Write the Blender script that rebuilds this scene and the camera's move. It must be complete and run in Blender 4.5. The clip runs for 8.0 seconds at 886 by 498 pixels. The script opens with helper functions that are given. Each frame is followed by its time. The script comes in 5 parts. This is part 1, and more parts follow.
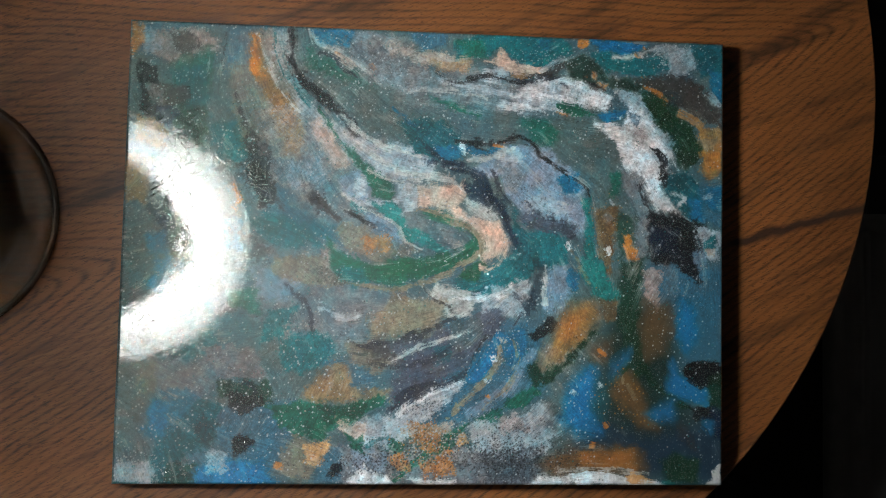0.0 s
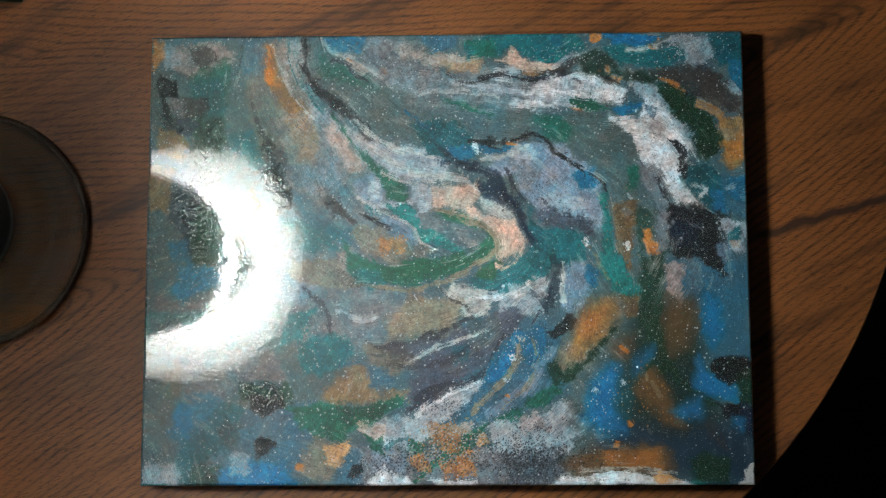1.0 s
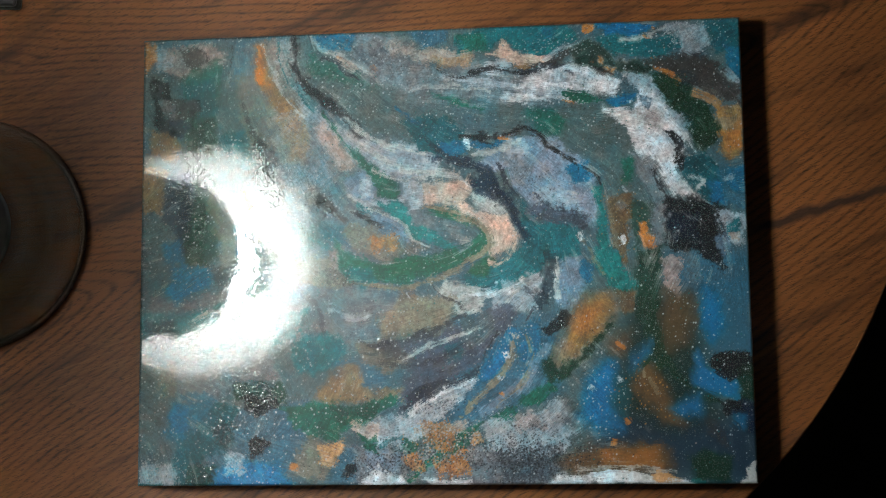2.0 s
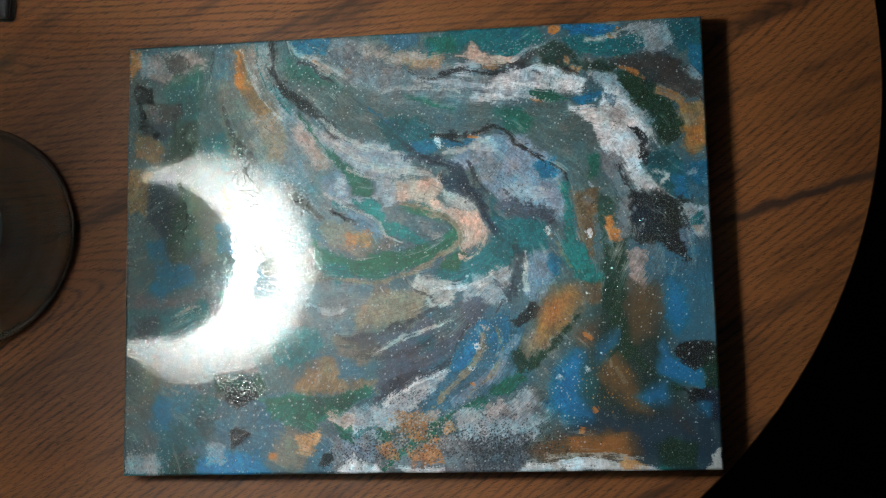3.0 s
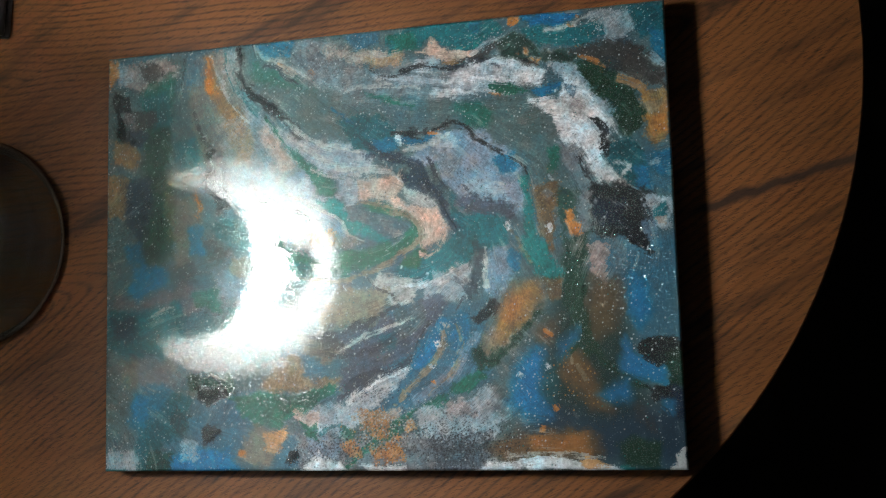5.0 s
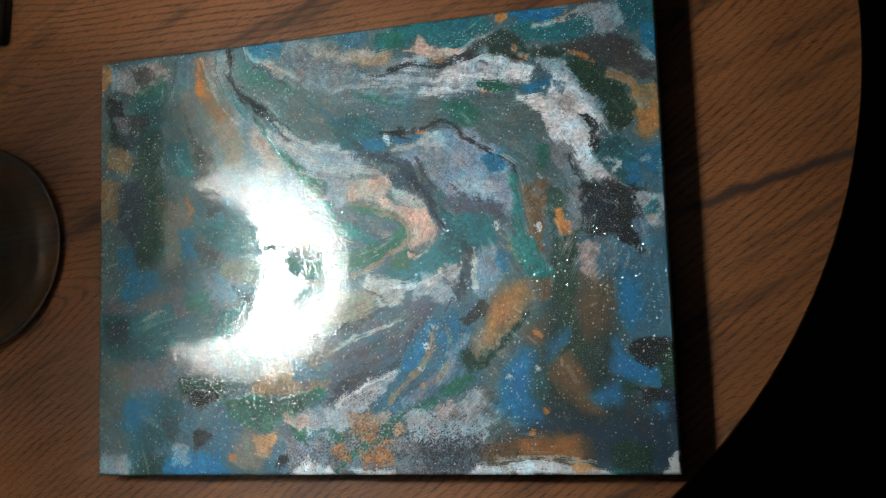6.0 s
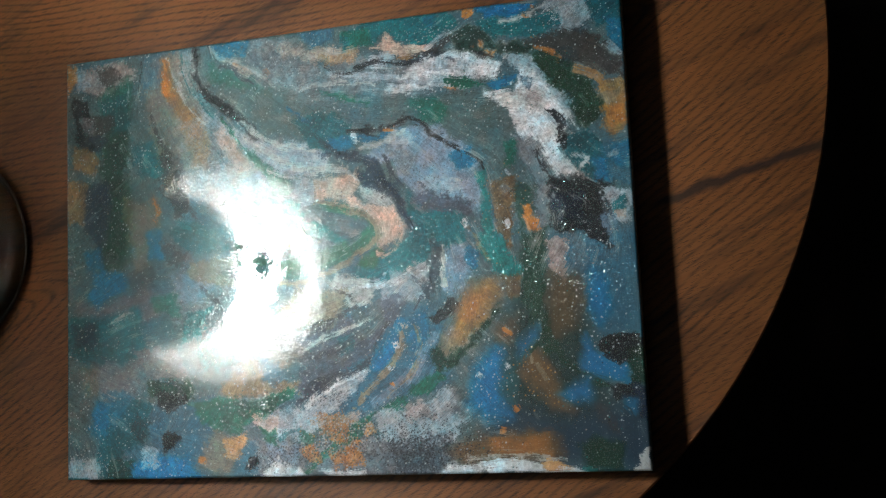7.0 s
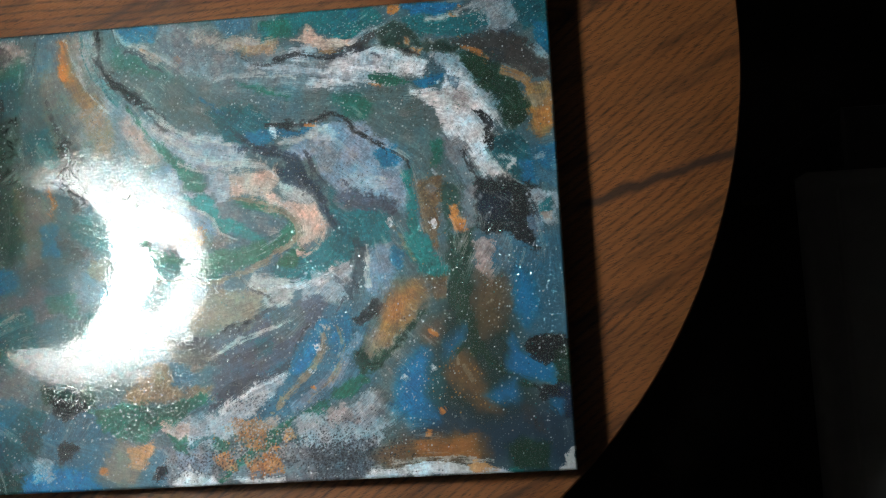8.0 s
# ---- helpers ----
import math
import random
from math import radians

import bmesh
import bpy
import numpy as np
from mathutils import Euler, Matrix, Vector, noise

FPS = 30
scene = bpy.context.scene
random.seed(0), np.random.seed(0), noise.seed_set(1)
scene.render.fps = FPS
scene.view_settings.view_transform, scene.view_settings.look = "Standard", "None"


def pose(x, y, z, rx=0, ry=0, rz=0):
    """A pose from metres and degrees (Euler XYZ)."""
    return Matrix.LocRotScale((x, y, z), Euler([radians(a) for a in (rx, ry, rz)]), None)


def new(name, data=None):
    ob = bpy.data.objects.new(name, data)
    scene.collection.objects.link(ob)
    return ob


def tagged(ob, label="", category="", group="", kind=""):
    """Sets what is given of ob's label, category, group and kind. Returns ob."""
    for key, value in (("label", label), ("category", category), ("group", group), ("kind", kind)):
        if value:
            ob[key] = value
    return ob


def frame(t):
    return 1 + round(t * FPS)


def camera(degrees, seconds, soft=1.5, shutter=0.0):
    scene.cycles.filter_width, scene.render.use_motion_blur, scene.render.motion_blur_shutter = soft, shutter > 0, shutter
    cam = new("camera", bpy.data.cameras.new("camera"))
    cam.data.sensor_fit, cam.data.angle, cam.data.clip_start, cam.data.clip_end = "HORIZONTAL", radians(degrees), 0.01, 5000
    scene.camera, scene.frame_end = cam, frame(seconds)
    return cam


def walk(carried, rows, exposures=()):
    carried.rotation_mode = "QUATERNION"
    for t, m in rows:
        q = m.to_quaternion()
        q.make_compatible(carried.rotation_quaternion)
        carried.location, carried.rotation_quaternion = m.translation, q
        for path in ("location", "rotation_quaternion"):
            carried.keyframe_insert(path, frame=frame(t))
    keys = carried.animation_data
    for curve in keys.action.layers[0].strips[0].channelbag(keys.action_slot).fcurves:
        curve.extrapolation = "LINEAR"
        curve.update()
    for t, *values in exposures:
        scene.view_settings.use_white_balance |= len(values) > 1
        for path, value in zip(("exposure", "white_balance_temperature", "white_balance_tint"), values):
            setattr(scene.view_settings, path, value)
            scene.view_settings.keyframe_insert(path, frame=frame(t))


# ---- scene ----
cam = camera(49.60, 8.0, soft=1.0)
PATH = [
    (0.0, -0.0627, -0.0334, 1.4171, 3.40, -6.13, 1.26),
    (0.5, -0.0330, -0.0452, 1.4248, 4.48, -2.69, 0.83),
    (1.0, -0.0045, -0.0524, 1.4194, 5.18, -0.01, -0.09),
    (1.5, 0.0179, -0.0485, 1.4075, 4.82, 1.94, -0.48),
    (3.0, 0.0740, -0.0691, 1.4286, 5.92, 4.76, -1.18),
    (3.5, 0.1002, -0.0703, 1.4322, 5.95, 5.97, -1.38),
    (4.0, 0.1330, -0.0720, 1.4300, 6.00, 8.28, -1.68),
    (5.5, 0.1974, -0.0698, 1.3990, 5.46, 13.19, -1.69),
    (6.0, 0.2122, -0.0734, 1.3922, 5.85, 14.24, -1.91),
    (6.5, 0.2179, -0.0740, 1.3893, 5.83, 13.67, -2.05),
    (7.0, 0.2249, -0.0748, 1.3843, 5.66, 13.71, -2.68),
    (7.5, 0.2038, -0.0773, 1.3846, 5.94, 9.40, -2.97),
    (8.0, 0.1661, -0.0718, 1.3836, 5.70, 3.94, -3.00),
]
# the clip's automatic white balance jumps warm twice in its first second
EXPOSURES = [(0.0, 0.0, 6500, 10), (0.1, 0.0, 6500, 10), (0.2, 0.0, 7600, 29), (0.3, 0.0, 6500, 10), (0.4, 0.0, 6500, 10),
             (0.5, 0.0, 7700, 30), (0.6, 0.0, 7700, 30), (0.7, 0.0, 7700, 30), (0.8, 0.0, 6500, 10), (2.0, -0.08, 6380, 8), (7.0, -0.12, 6380, 8), (8.0, 0.0, 6300, 8)]
walk(cam, [(t, pose(x, y, z, rx, ry, rz)) for t, x, y, z, rx, ry, rz in PATH], EXPOSURES)

# ---- world and light ----
TABLE_Z = 0.7445
CANVAS_Z = 0.768
LAMP_X, LAMP_Y = -0.334, 0.022
SHADE_X, SHADE_Y = -0.292, 0.036

world = bpy.data.worlds.new("night_room")
world.use_nodes = True
world.node_tree.nodes["Background"].inputs[0].default_value = (0.9, 0.75, 0.6, 1)
world.node_tree.nodes["Background"].inputs[1].default_value = 0.007
scene.world = world
BULB_STRENGTH = 182.0

# ---- materials ----


def linear(r, g, b):
    return [((v / 255) / 12.92 if v / 255 <= 0.04045 else ((v / 255 + 0.055) / 1.055) ** 2.4) for v in (r, g, b)]


class Nodes:
    """A short way to write a node material."""

    def __init__(self, name):
        self.material = bpy.data.materials.new(name)
        self.material.use_nodes = True
        self.tree = self.material.node_tree
        self.bsdf = self.tree.nodes["Principled BSDF"]
        self.out = self.tree.nodes["Material Output"]

    def add(self, kind, settings=None, **inputs):
        node = self.tree.nodes.new(kind)
        for key, value in (settings or {}).items():
            setattr(node, key, value)
        for key, value in inputs.items():
            self.put(node, key.replace("_", " "), value)
        return node

    def put(self, node, key, value):
        socket = node.inputs[int(key)] if key.isdigit() else node.inputs[key]
        if isinstance(value, bpy.types.NodeSocket):
            self.tree.links.new(value, socket)
        else:
            socket.default_value = value

    def math(self, op, a, b=0.0, c=0.0):
        node = self.tree.nodes.new("ShaderNodeMath")
        node.operation = op
        for i, v in enumerate((a, b, c)):
            self.put(node, str(i), v)
        return node.outputs[0]

    def mix(self, fac, a, b, blend="MIX"):
        node = self.tree.nodes.new("ShaderNodeMix")
        node.data_type, node.blend_type = "RGBA", blend
        for i, v in ((0, fac), (6, a), (7, b)):
            if isinstance(v, bpy.types.NodeSocket):
                self.tree.links.new(v, node.inputs[i])
            else:
                node.inputs[i].default_value = v if i == 0 else (*v, 1)
        return node.outputs[2]

    def ramp(self, value, *stops):
        node = self.tree.nodes.new("ShaderNodeValToRGB")
        els = node.color_ramp.elements
        while len(els) < len(stops):
            els.new(0.5)
        for el, (pos, col) in zip(els, stops):
            el.position = pos
            el.color = (*col, 1) if isinstance(col, (tuple, list)) else (col, col, col, 1)
        self.tree.links.new(value, node.inputs[0])
        return node.outputs[0]

    def coords(self, turn=0.0, scale=(1, 1, 1), shift=(0, 0, 0)):
        tc = self.tree.nodes.new("ShaderNodeTexCoord")
        mp = self.add("ShaderNodeMapping", Vector=tc.outputs["Object"])
        mp.vector_type = "TEXTURE"
        mp.inputs["Location"].default_value = shift
        mp.inputs["Rotation"].default_value = (0, 0, radians(turn))
        mp.inputs["Scale"].default_value = scale
        return mp.outputs[0]

    def noise(self, vector, scale, detail=3.0, rough=0.55, warp=0.0):
        n = self.add("ShaderNodeTexNoise", Vector=vector, Scale=scale, Detail=detail, Roughness=rough, Distortion=warp)
        return n.outputs["Fac"]

    def bump(self, height, strength, distance):
        n = self.add("ShaderNodeBump", Height=height, Strength=strength, Distance=distance)
        return n.outputs[0]

    def set(self, **values):
        for key, value in values.items():
            self.put(self.bsdf, key.replace("_", " "), value)
        return self.material


def simple(name, colour, rough, metal=0.0, grain=300.0, vary=0.25, relief=0.0002):
    n = Nodes(name)
    co = n.coords()
    fine = n.noise(co, grain, 4)
    broad = n.noise(co, grain * 0.06, 2)
    tone = n.math("ADD", n.math("MULTIPLY", fine, vary), n.math("MULTIPLY", broad, vary))
    dark = tuple(c * (1 - vary) for c in colour)
    light = tuple(min(1, c * (1 + vary)) for c in colour)
    n.set(Base_Color=n.mix(n.math("DIVIDE", tone, 2 * vary), dark, light), Roughness=rough, Metallic=metal,
          Normal=n.bump(fine, 0.4, relief))
    return n.material


def wood_material():
    """Oak-look laminate: long grain, one cathedral figure, short dark pores and a few dark streaks."""
    n = Nodes("oak_laminate")
    co = n.coords(turn=GRAIN)
    warp = n.add("ShaderNodeTexNoise", Vector=co, Scale=5.0, Detail=2.0)
    warp_off = n.add("ShaderNodeVectorMath", {"operation": "MULTIPLY_ADD"})
    n.put(warp_off, "0", warp.outputs["Color"])
    warp_off.inputs[1].default_value = (0.05, 0.012, 0)
    n.put(warp_off, "2", co)
    sep = n.add("ShaderNodeSeparateXYZ", Vector=warp_off.outputs[0])
    u, v = sep.outputs[0], sep.outputs[1]

    def cathedral(u0, v0, slope):
        """Nested arches whose tips lie along u, with legs that spread by the slope."""
        dv = n.math("SUBTRACT", v, v0)
        arch = n.math("SQRT", n.math("MULTIPLY_ADD", dv, dv, 0.00003))
        return n.math("MULTIPLY_ADD", n.math("SUBTRACT", u, u0), slope, arch)

    r = n.math("MINIMUM", cathedral(*FIGURE_A), cathedral(*FIGURE_B))
    jitter = n.noise(n.coords(turn=GRAIN, scale=(0.20, 0.034, 1)), 1.0, 4, 0.6)
    wave = n.math("SINE", n.math("ADD", n.math("MULTIPLY", r, 1080.0), n.math("MULTIPLY", jitter, 9.5)))
    dashes = n.noise(n.coords(turn=GRAIN, scale=(0.012, 0.0022, 1)), 1.0, 3, 0.6)
    lines = n.math("MULTIPLY", n.math("POWER", n.math("MULTIPLY_ADD", wave, 0.5, 0.5), 3.2),
                   n.ramp(dashes, (0.34, 0.45), (0.56, 1.0)))
    fibre = n.noise(n.coords(turn=GRAIN, scale=(0.030, 0.0014, 1)), 1.0, 4, 0.6)
    pores = n.noise(n.coords(turn=GRAIN, scale=(0.0048, 0.0007, 1)), 1.0, 2, 0.5)
    streak = n.noise(n.coords(turn=GRAIN + 4, scale=(0.16, 0.020, 1), shift=(0.05, 0.031, 0)), 1.0, 3, 0.6)
    broad = n.noise(n.coords(turn=GRAIN, scale=(0.30, 0.07, 1)), 1.0, 2)
    base = n.ramp(broad, (0.3, (0.0940, 0.0312, 0.0080)), (0.7, (0.2090, 0.0700, 0.0170)))
    base = n.mix(n.math("MULTIPLY", lines, n.ramp(n.noise(n.coords(turn=GRAIN, scale=(0.09, 0.03, 1), shift=(0.02, 0.01, 0)), 1.0, 2), (0.36, 0.40), (0.6, 0.92))), base, (0.0212, 0.0085, 0.0042))
    base = n.mix(n.ramp(fibre, (0.40, 0.0), (0.72, 0.55)), base, (0.2040, 0.0815, 0.0253))
    base = n.mix(n.ramp(pores, (0.57, 0.0), (0.66, 0.55)), base, (0.0114, 0.0054, 0.0028))
    base = n.mix(n.ramp(streak, (0.55, 0.0), (0.72, 0.75)), base, (0.0139, 0.0070, 0.0049))
    # one long dark mineral streak across the grain lines
    line_co = n.add("ShaderNodeSeparateXYZ", Vector=n.coords(turn=STREAK[2], shift=(STREAK[0], STREAK[1], 0)))
    wob = n.math("MULTIPLY_ADD", n.noise(n.coords(), 60.0, 2), 0.008, -0.004)
    across = n.math("ABSOLUTE", n.math("ADD", line_co.outputs[1], wob))
    along = n.math("ABSOLUTE", line_co.outputs[0])
    mark = n.math("MULTIPLY", n.ramp(n.math("MULTIPLY", across, 100.0), (0.15, 0.88), (0.55, 0.0)),
                  n.ramp(n.math("MULTIPLY", along, 10.0), (0.75, 1.0), (1.0, 0.0)))
    base = n.mix(mark, base, (0.020, 0.011, 0.009))
    height = n.math("SUBTRACT", fibre, n.math("MULTIPLY", pores, 1.5))
    n.set(Base_Color=base, Roughness=n.math("MULTIPLY_ADD", fibre, 0.25, 0.36), Normal=n.bump(height, 0.25, 0.0004),
          Specular_IOR_Level=0.35)
    return n.material


def paint_material():
    """Acrylic under a glossy varnish, full of glitter flakes that each lie at their own slant."""
    n = Nodes("glitter_acrylic")
    co = n.coords()
    pig = n.add("ShaderNodeVertexColor")
    pig.layer_name = "paint"
    mottle = n.noise(co, 700.0, 4, 0.65)
    blotch = n.noise(co, 90.0, 3)
    tone = n.math("ADD", n.math("MULTIPLY", mottle, 0.9), n.math("MULTIPLY", blotch, 0.3))
    col = n.mix(1.0, pig.outputs[0], n.ramp(tone, (0.35, 0.82), (0.85, 1.18)), "MULTIPLY")
    skin = n.math("ADD", n.noise(co, 520.0, 2, 0.5), n.math("MULTIPLY", n.noise(co, 160.0, 2), 1.6))
    varnish = n.bump(skin, 0.16, 0.00014)
    paint_bump = n.bump(mottle, 0.6, 0.0004)
    pit = n.add("ShaderNodeTexVoronoi", {"feature": "F1", "voronoi_dimensions": "2D"}, Vector=n.coords(shift=(0.11, 0.05, 0)), Scale=420.0)
    pit_pick = n.add("ShaderNodeSeparateColor", Color=pit.outputs["Color"])
    pits = n.math("MULTIPLY", n.math("LESS_THAN", pit.outputs["Distance"], 0.22), n.math("LESS_THAN", pit_pick.outputs[2], 0.45))
    n.set(Base_Color=col, Roughness=0.55, Normal=paint_bump, Coat_Weight=n.math("MULTIPLY", n.math("SUBTRACT", 1.0, pits), n.math("SUBTRACT", 1.0, pig.outputs[1])), Coat_Roughness=0.015, Coat_IOR=1.6,
          Coat_Normal=varnish, Specular_IOR_Level=0.3)

    def flakes(scale, share, size, slant, shift, silver):
        vor = n.add("ShaderNodeTexVoronoi", {"feature": "F1", "voronoi_dimensions": "2D"}, Vector=n.coords(shift=(shift, shift * 2, 0)), Scale=scale, Randomness=1.0)
        sep = n.add("ShaderNodeSeparateColor", Color=vor.outputs["Color"])
        wanted = n.math("LESS_THAN", sep.outputs[0], share)
        near = n.math("LESS_THAN", vor.outputs["Distance"], n.math("MULTIPLY_ADD", sep.outputs[0], size * 0.7 / share, size * 0.3))
        mask = n.math("MULTIPLY", n.math("MULTIPLY", wanted, near), 1.0)
        geo = n.add("ShaderNodeNewGeometry")
        lean = n.add("ShaderNodeVectorMath", {"operation": "MULTIPLY_ADD"})
        n.put(lean, "0", vor.outputs["Color"])
        lean.inputs[1].default_value = (0, 2, 2)
        lean.inputs[2].default_value = (0, -1, -1)
        parts = n.add("ShaderNodeSeparateXYZ", Vector=lean.outputs[0])
        tilt = [n.math("MULTIPLY", n.math("POWER", c, 5.0), slant) for c in (parts.outputs[1], parts.outputs[2])]
        flat = n.add("ShaderNodeCombineXYZ", X=tilt[0], Y=tilt[1])
        total = n.add("ShaderNodeVectorMath", {"operation": "ADD"})
        n.put(total, "0", flat.outputs[0])
        n.put(total, "1", geo.outputs["Normal"])
        norm = n.add("ShaderNodeVectorMath", {"operation": "NORMALIZE"})
        n.put(norm, "0", total.outputs[0])
        gloss = n.add("ShaderNodeBsdfAnisotropic", Roughness=0.20, Normal=norm.outputs[0])
        tint = n.mix(sep.outputs[2], (0.08, 0.19, 0.17), (0.19, 0.18, 0.165))
        n.put(gloss, "Color", tint)
        under = n.add("ShaderNodeBsdfDiffuse")
        n.put(under, "Color", n.mix(silver, col, (0.42, 0.45, 0.44)))
        both = n.add("ShaderNodeAddShader")
        n.put(both, "0", gloss.outputs[0]), n.put(both, "1", under.outputs[0])
        return mask, both.outputs[0]

    last = n.bsdf.outputs[0]
    for strength, *spec in ((0.60, 1000.0, 0.78, 0.44, 0.50, 0.0, 0.06), (0.48, 700.0, 0.14, 0.36, 0.60, 0.37, 0.30), (0.55, 430.0, 0.06, 0.28, 0.55, 0.21, 0.40)):
        mask, flake = flakes(*spec)
        ms = n.add("ShaderNodeMixShader")
        n.put(ms, "0", n.math("MULTIPLY", n.math("MULTIPLY", mask, strength), n.math("MULTIPLY_ADD", pig.outputs[1], -0.85, 1.0))), n.put(ms, "1", last), n.put(ms, "2", flake)
        last = ms.outputs[0]
    n.tree.links.new(last, n.out.inputs[0])
    return n.material


def side_material():
    n = Nodes("painted_canvas_edge")
    co = n.coords()
    a = n.noise(co, 14.0, 3)
    b = n.noise(co, 500.0, 3)
    col = n.ramp(a, (0.30, (0.012, 0.030, 0.032)), (0.45, (0.010, 0.055, 0.055)), (0.55, (0.012, 0.050, 0.11)),
                 (0.68, (0.035, 0.030, 0.028)), (0.78, (0.14, 0.075, 0.025)))
    n.set(Base_Color=n.mix(n.math("MULTIPLY", b, 0.4), col, (0.02, 0.02, 0.022)), Roughness=0.45, Normal=n.bump(b, 0.5, 0.0004))
    return n.material


def glass_material(name, colour, rough=0.04):
    n = Nodes(name)
    clear = n.add("ShaderNodeBsdfTransparent")
    clear.inputs[0].default_value = (*colour, 1)
    smear = n.noise(n.coords(), 60.0, 3)
    gloss = n.add("ShaderNodeBsdfAnisotropic", Roughness=n.math("MULTIPLY_ADD", smear, 0.16, rough), Normal=n.bump(n.noise(n.coords(), 90.0, 2), 0.35, 0.002))
    fres = n.add("ShaderNodeFresnel", IOR=1.52)
    ms = n.add("ShaderNodeMixShader")
    n.put(ms, "0", fres.outputs[0]), n.put(ms, "1", clear.outputs[0]), n.put(ms, "2", gloss.outputs[0])
    # pale diffuse colour stands in for light the urn keeps off the foot
    lift = n.add("ShaderNodeBsdfDiffuse")
    lift.inputs[0].default_value = (0.34, 0.27, 0.21, 1)
    film = n.add("ShaderNodeMixShader")
    n.put(film, "0", n.math("MULTIPLY_ADD", smear, 0.3, 0.02)), n.put(film, "1", ms.outputs[0]), n.put(film, "2", lift.outputs[0])
    n.tree.links.new(film.outputs[0], n.out.inputs[0])
    return n.material


def glowing(name, colour, strength):
    n = Nodes(name)
    n.set(Base_Color=(*colour, 1), Emission_Color=(*colour, 1), Emission_Strength=strength)
    return n.material


def shade_material():
    n = Nodes("white_lampshade_fabric")
    weave = n.noise(n.coords(scale=(1, 1, 0.2)), 900.0, 2)
    diff = n.add("ShaderNodeBsdfDiffuse", Normal=n.bump(weave, 0.3, 0.0003))
    diff.inputs[0].default_value = (0.86, 0.84, 0.80, 1)
    trans = n.add("ShaderNodeBsdfTranslucent")
    trans.inputs[0].default_value = (0.55, 0.50, 0.42, 1)
    ms = n.add("ShaderNodeMixShader")
    n.put(ms, "0", 0.34), n.put(ms, "1", diff.outputs[0]), n.put(ms, "2", trans.outputs[0])
    n.tree.links.new(ms.outputs[0], n.out.inputs[0])
    return n.material


GRAIN = 20.0
FIGURE_A = (0.349, -0.079, 0.34)
FIGURE_B = (-0.154, 0.094, 0.40)
STREAK = (0.372, -0.094, 16.0)
WOOD = wood_material()
PAINT = paint_material()
EDGE = side_material()
BACKING = simple("raw_pine_stretcher", (0.42, 0.30, 0.18), 0.7)
TABLE_EDGE = simple("dark_wood_edge_band", (0.12, 0.062, 0.032), 0.42)
BLACK_METAL = simple("black_powder_coat", (0.018, 0.018, 0.019), 0.5)
BRONZE = simple("dark_bronze", (0.040, 0.032, 0.027), 0.5, 0.2)
GLASS = glass_material("smoky_clear_glass", (0.95, 0.92, 0.89))
BRASS = simple("aged_brass", (0.35, 0.24, 0.10), 0.35, 1.0)
BULB = glowing("frosted_bulb_glow", (0.95, 1.0, 1.03), BULB_STRENGTH)
SHADE = shade_material()
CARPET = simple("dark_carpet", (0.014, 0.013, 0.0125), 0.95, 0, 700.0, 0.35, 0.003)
WALL = simple("dim_beige_wall", (0.45, 0.41, 0.36), 0.85)
CEILING = simple("off_white_ceiling", (0.6, 0.58, 0.55), 0.9)
UPHOLSTERY = simple("charcoal_upholstery", (0.17, 0.165, 0.155), 0.9, 0, 900.0, 0.3, 0.0008)
BLACK_PLASTIC = simple("matte_black_plastic", (0.022, 0.022, 0.024), 0.38)

# ---- mesh helpers ----


def part(name, bm, material, parent=None, label="", smooth=False):
    me = bpy.data.meshes.new(name)
    bm.to_mesh(me)
    bm.free()
    me.materials.append(material)
    if smooth:
        for p in me.polygons:
            p.use_smooth = True
    ob = new(name, me)
    ob.parent = parent
    return tagged(ob, label)


def box(x0, x1, y0, y1, z0, z1, bevel=0.0, segments=2):
    bm = bmesh.new()
    bmesh.ops.create_cube(bm, size=1)
    for v in bm.verts:
        v.co = ((x0 + x1) / 2 + v.co.x * (x1 - x0), (y0 + y1) / 2 + v.co.y * (y1 - y0), (z0 + z1) / 2 + v.co.z * (z1 - z0))
    if bevel:
        bmesh.ops.bevel(bm, geom=bm.edges[:], offset=bevel, segments=segments, affect="EDGES", profile=0.5)
    return bm


def lathe(profile, steps=96, cx=0.0, cy=0.0):
    """A turned body from (radius, height) pairs; a radius of 0 closes the end."""
    bm = bmesh.new()
    rings = []
    for r, z in profile:
        if r < 1e-6:
            rings.append([bm.verts.new((cx, cy, z))])
        else:
            rings.append([bm.verts.new((cx + r * math.cos(2 * math.pi * i / steps), cy + r * math.sin(2 * math.pi * i / steps), z)) for i in range(steps)])
    for a, b in zip(rings, rings[1:]):
        for i in range(steps):
            j = (i + 1) % steps
            if len(a) == 1 and len(b) > 1:
                bm.faces.new((a[0], b[j], b[i]))
            elif len(b) == 1 and len(a) > 1:
                bm.faces.new((a[i], a[j], b[0]))
            elif len(a) > 1:
                bm.faces.new((a[i], a[j], b[j], b[i]))
    bmesh.ops.recalc_face_normals(bm, faces=bm.faces[:])
    return bm


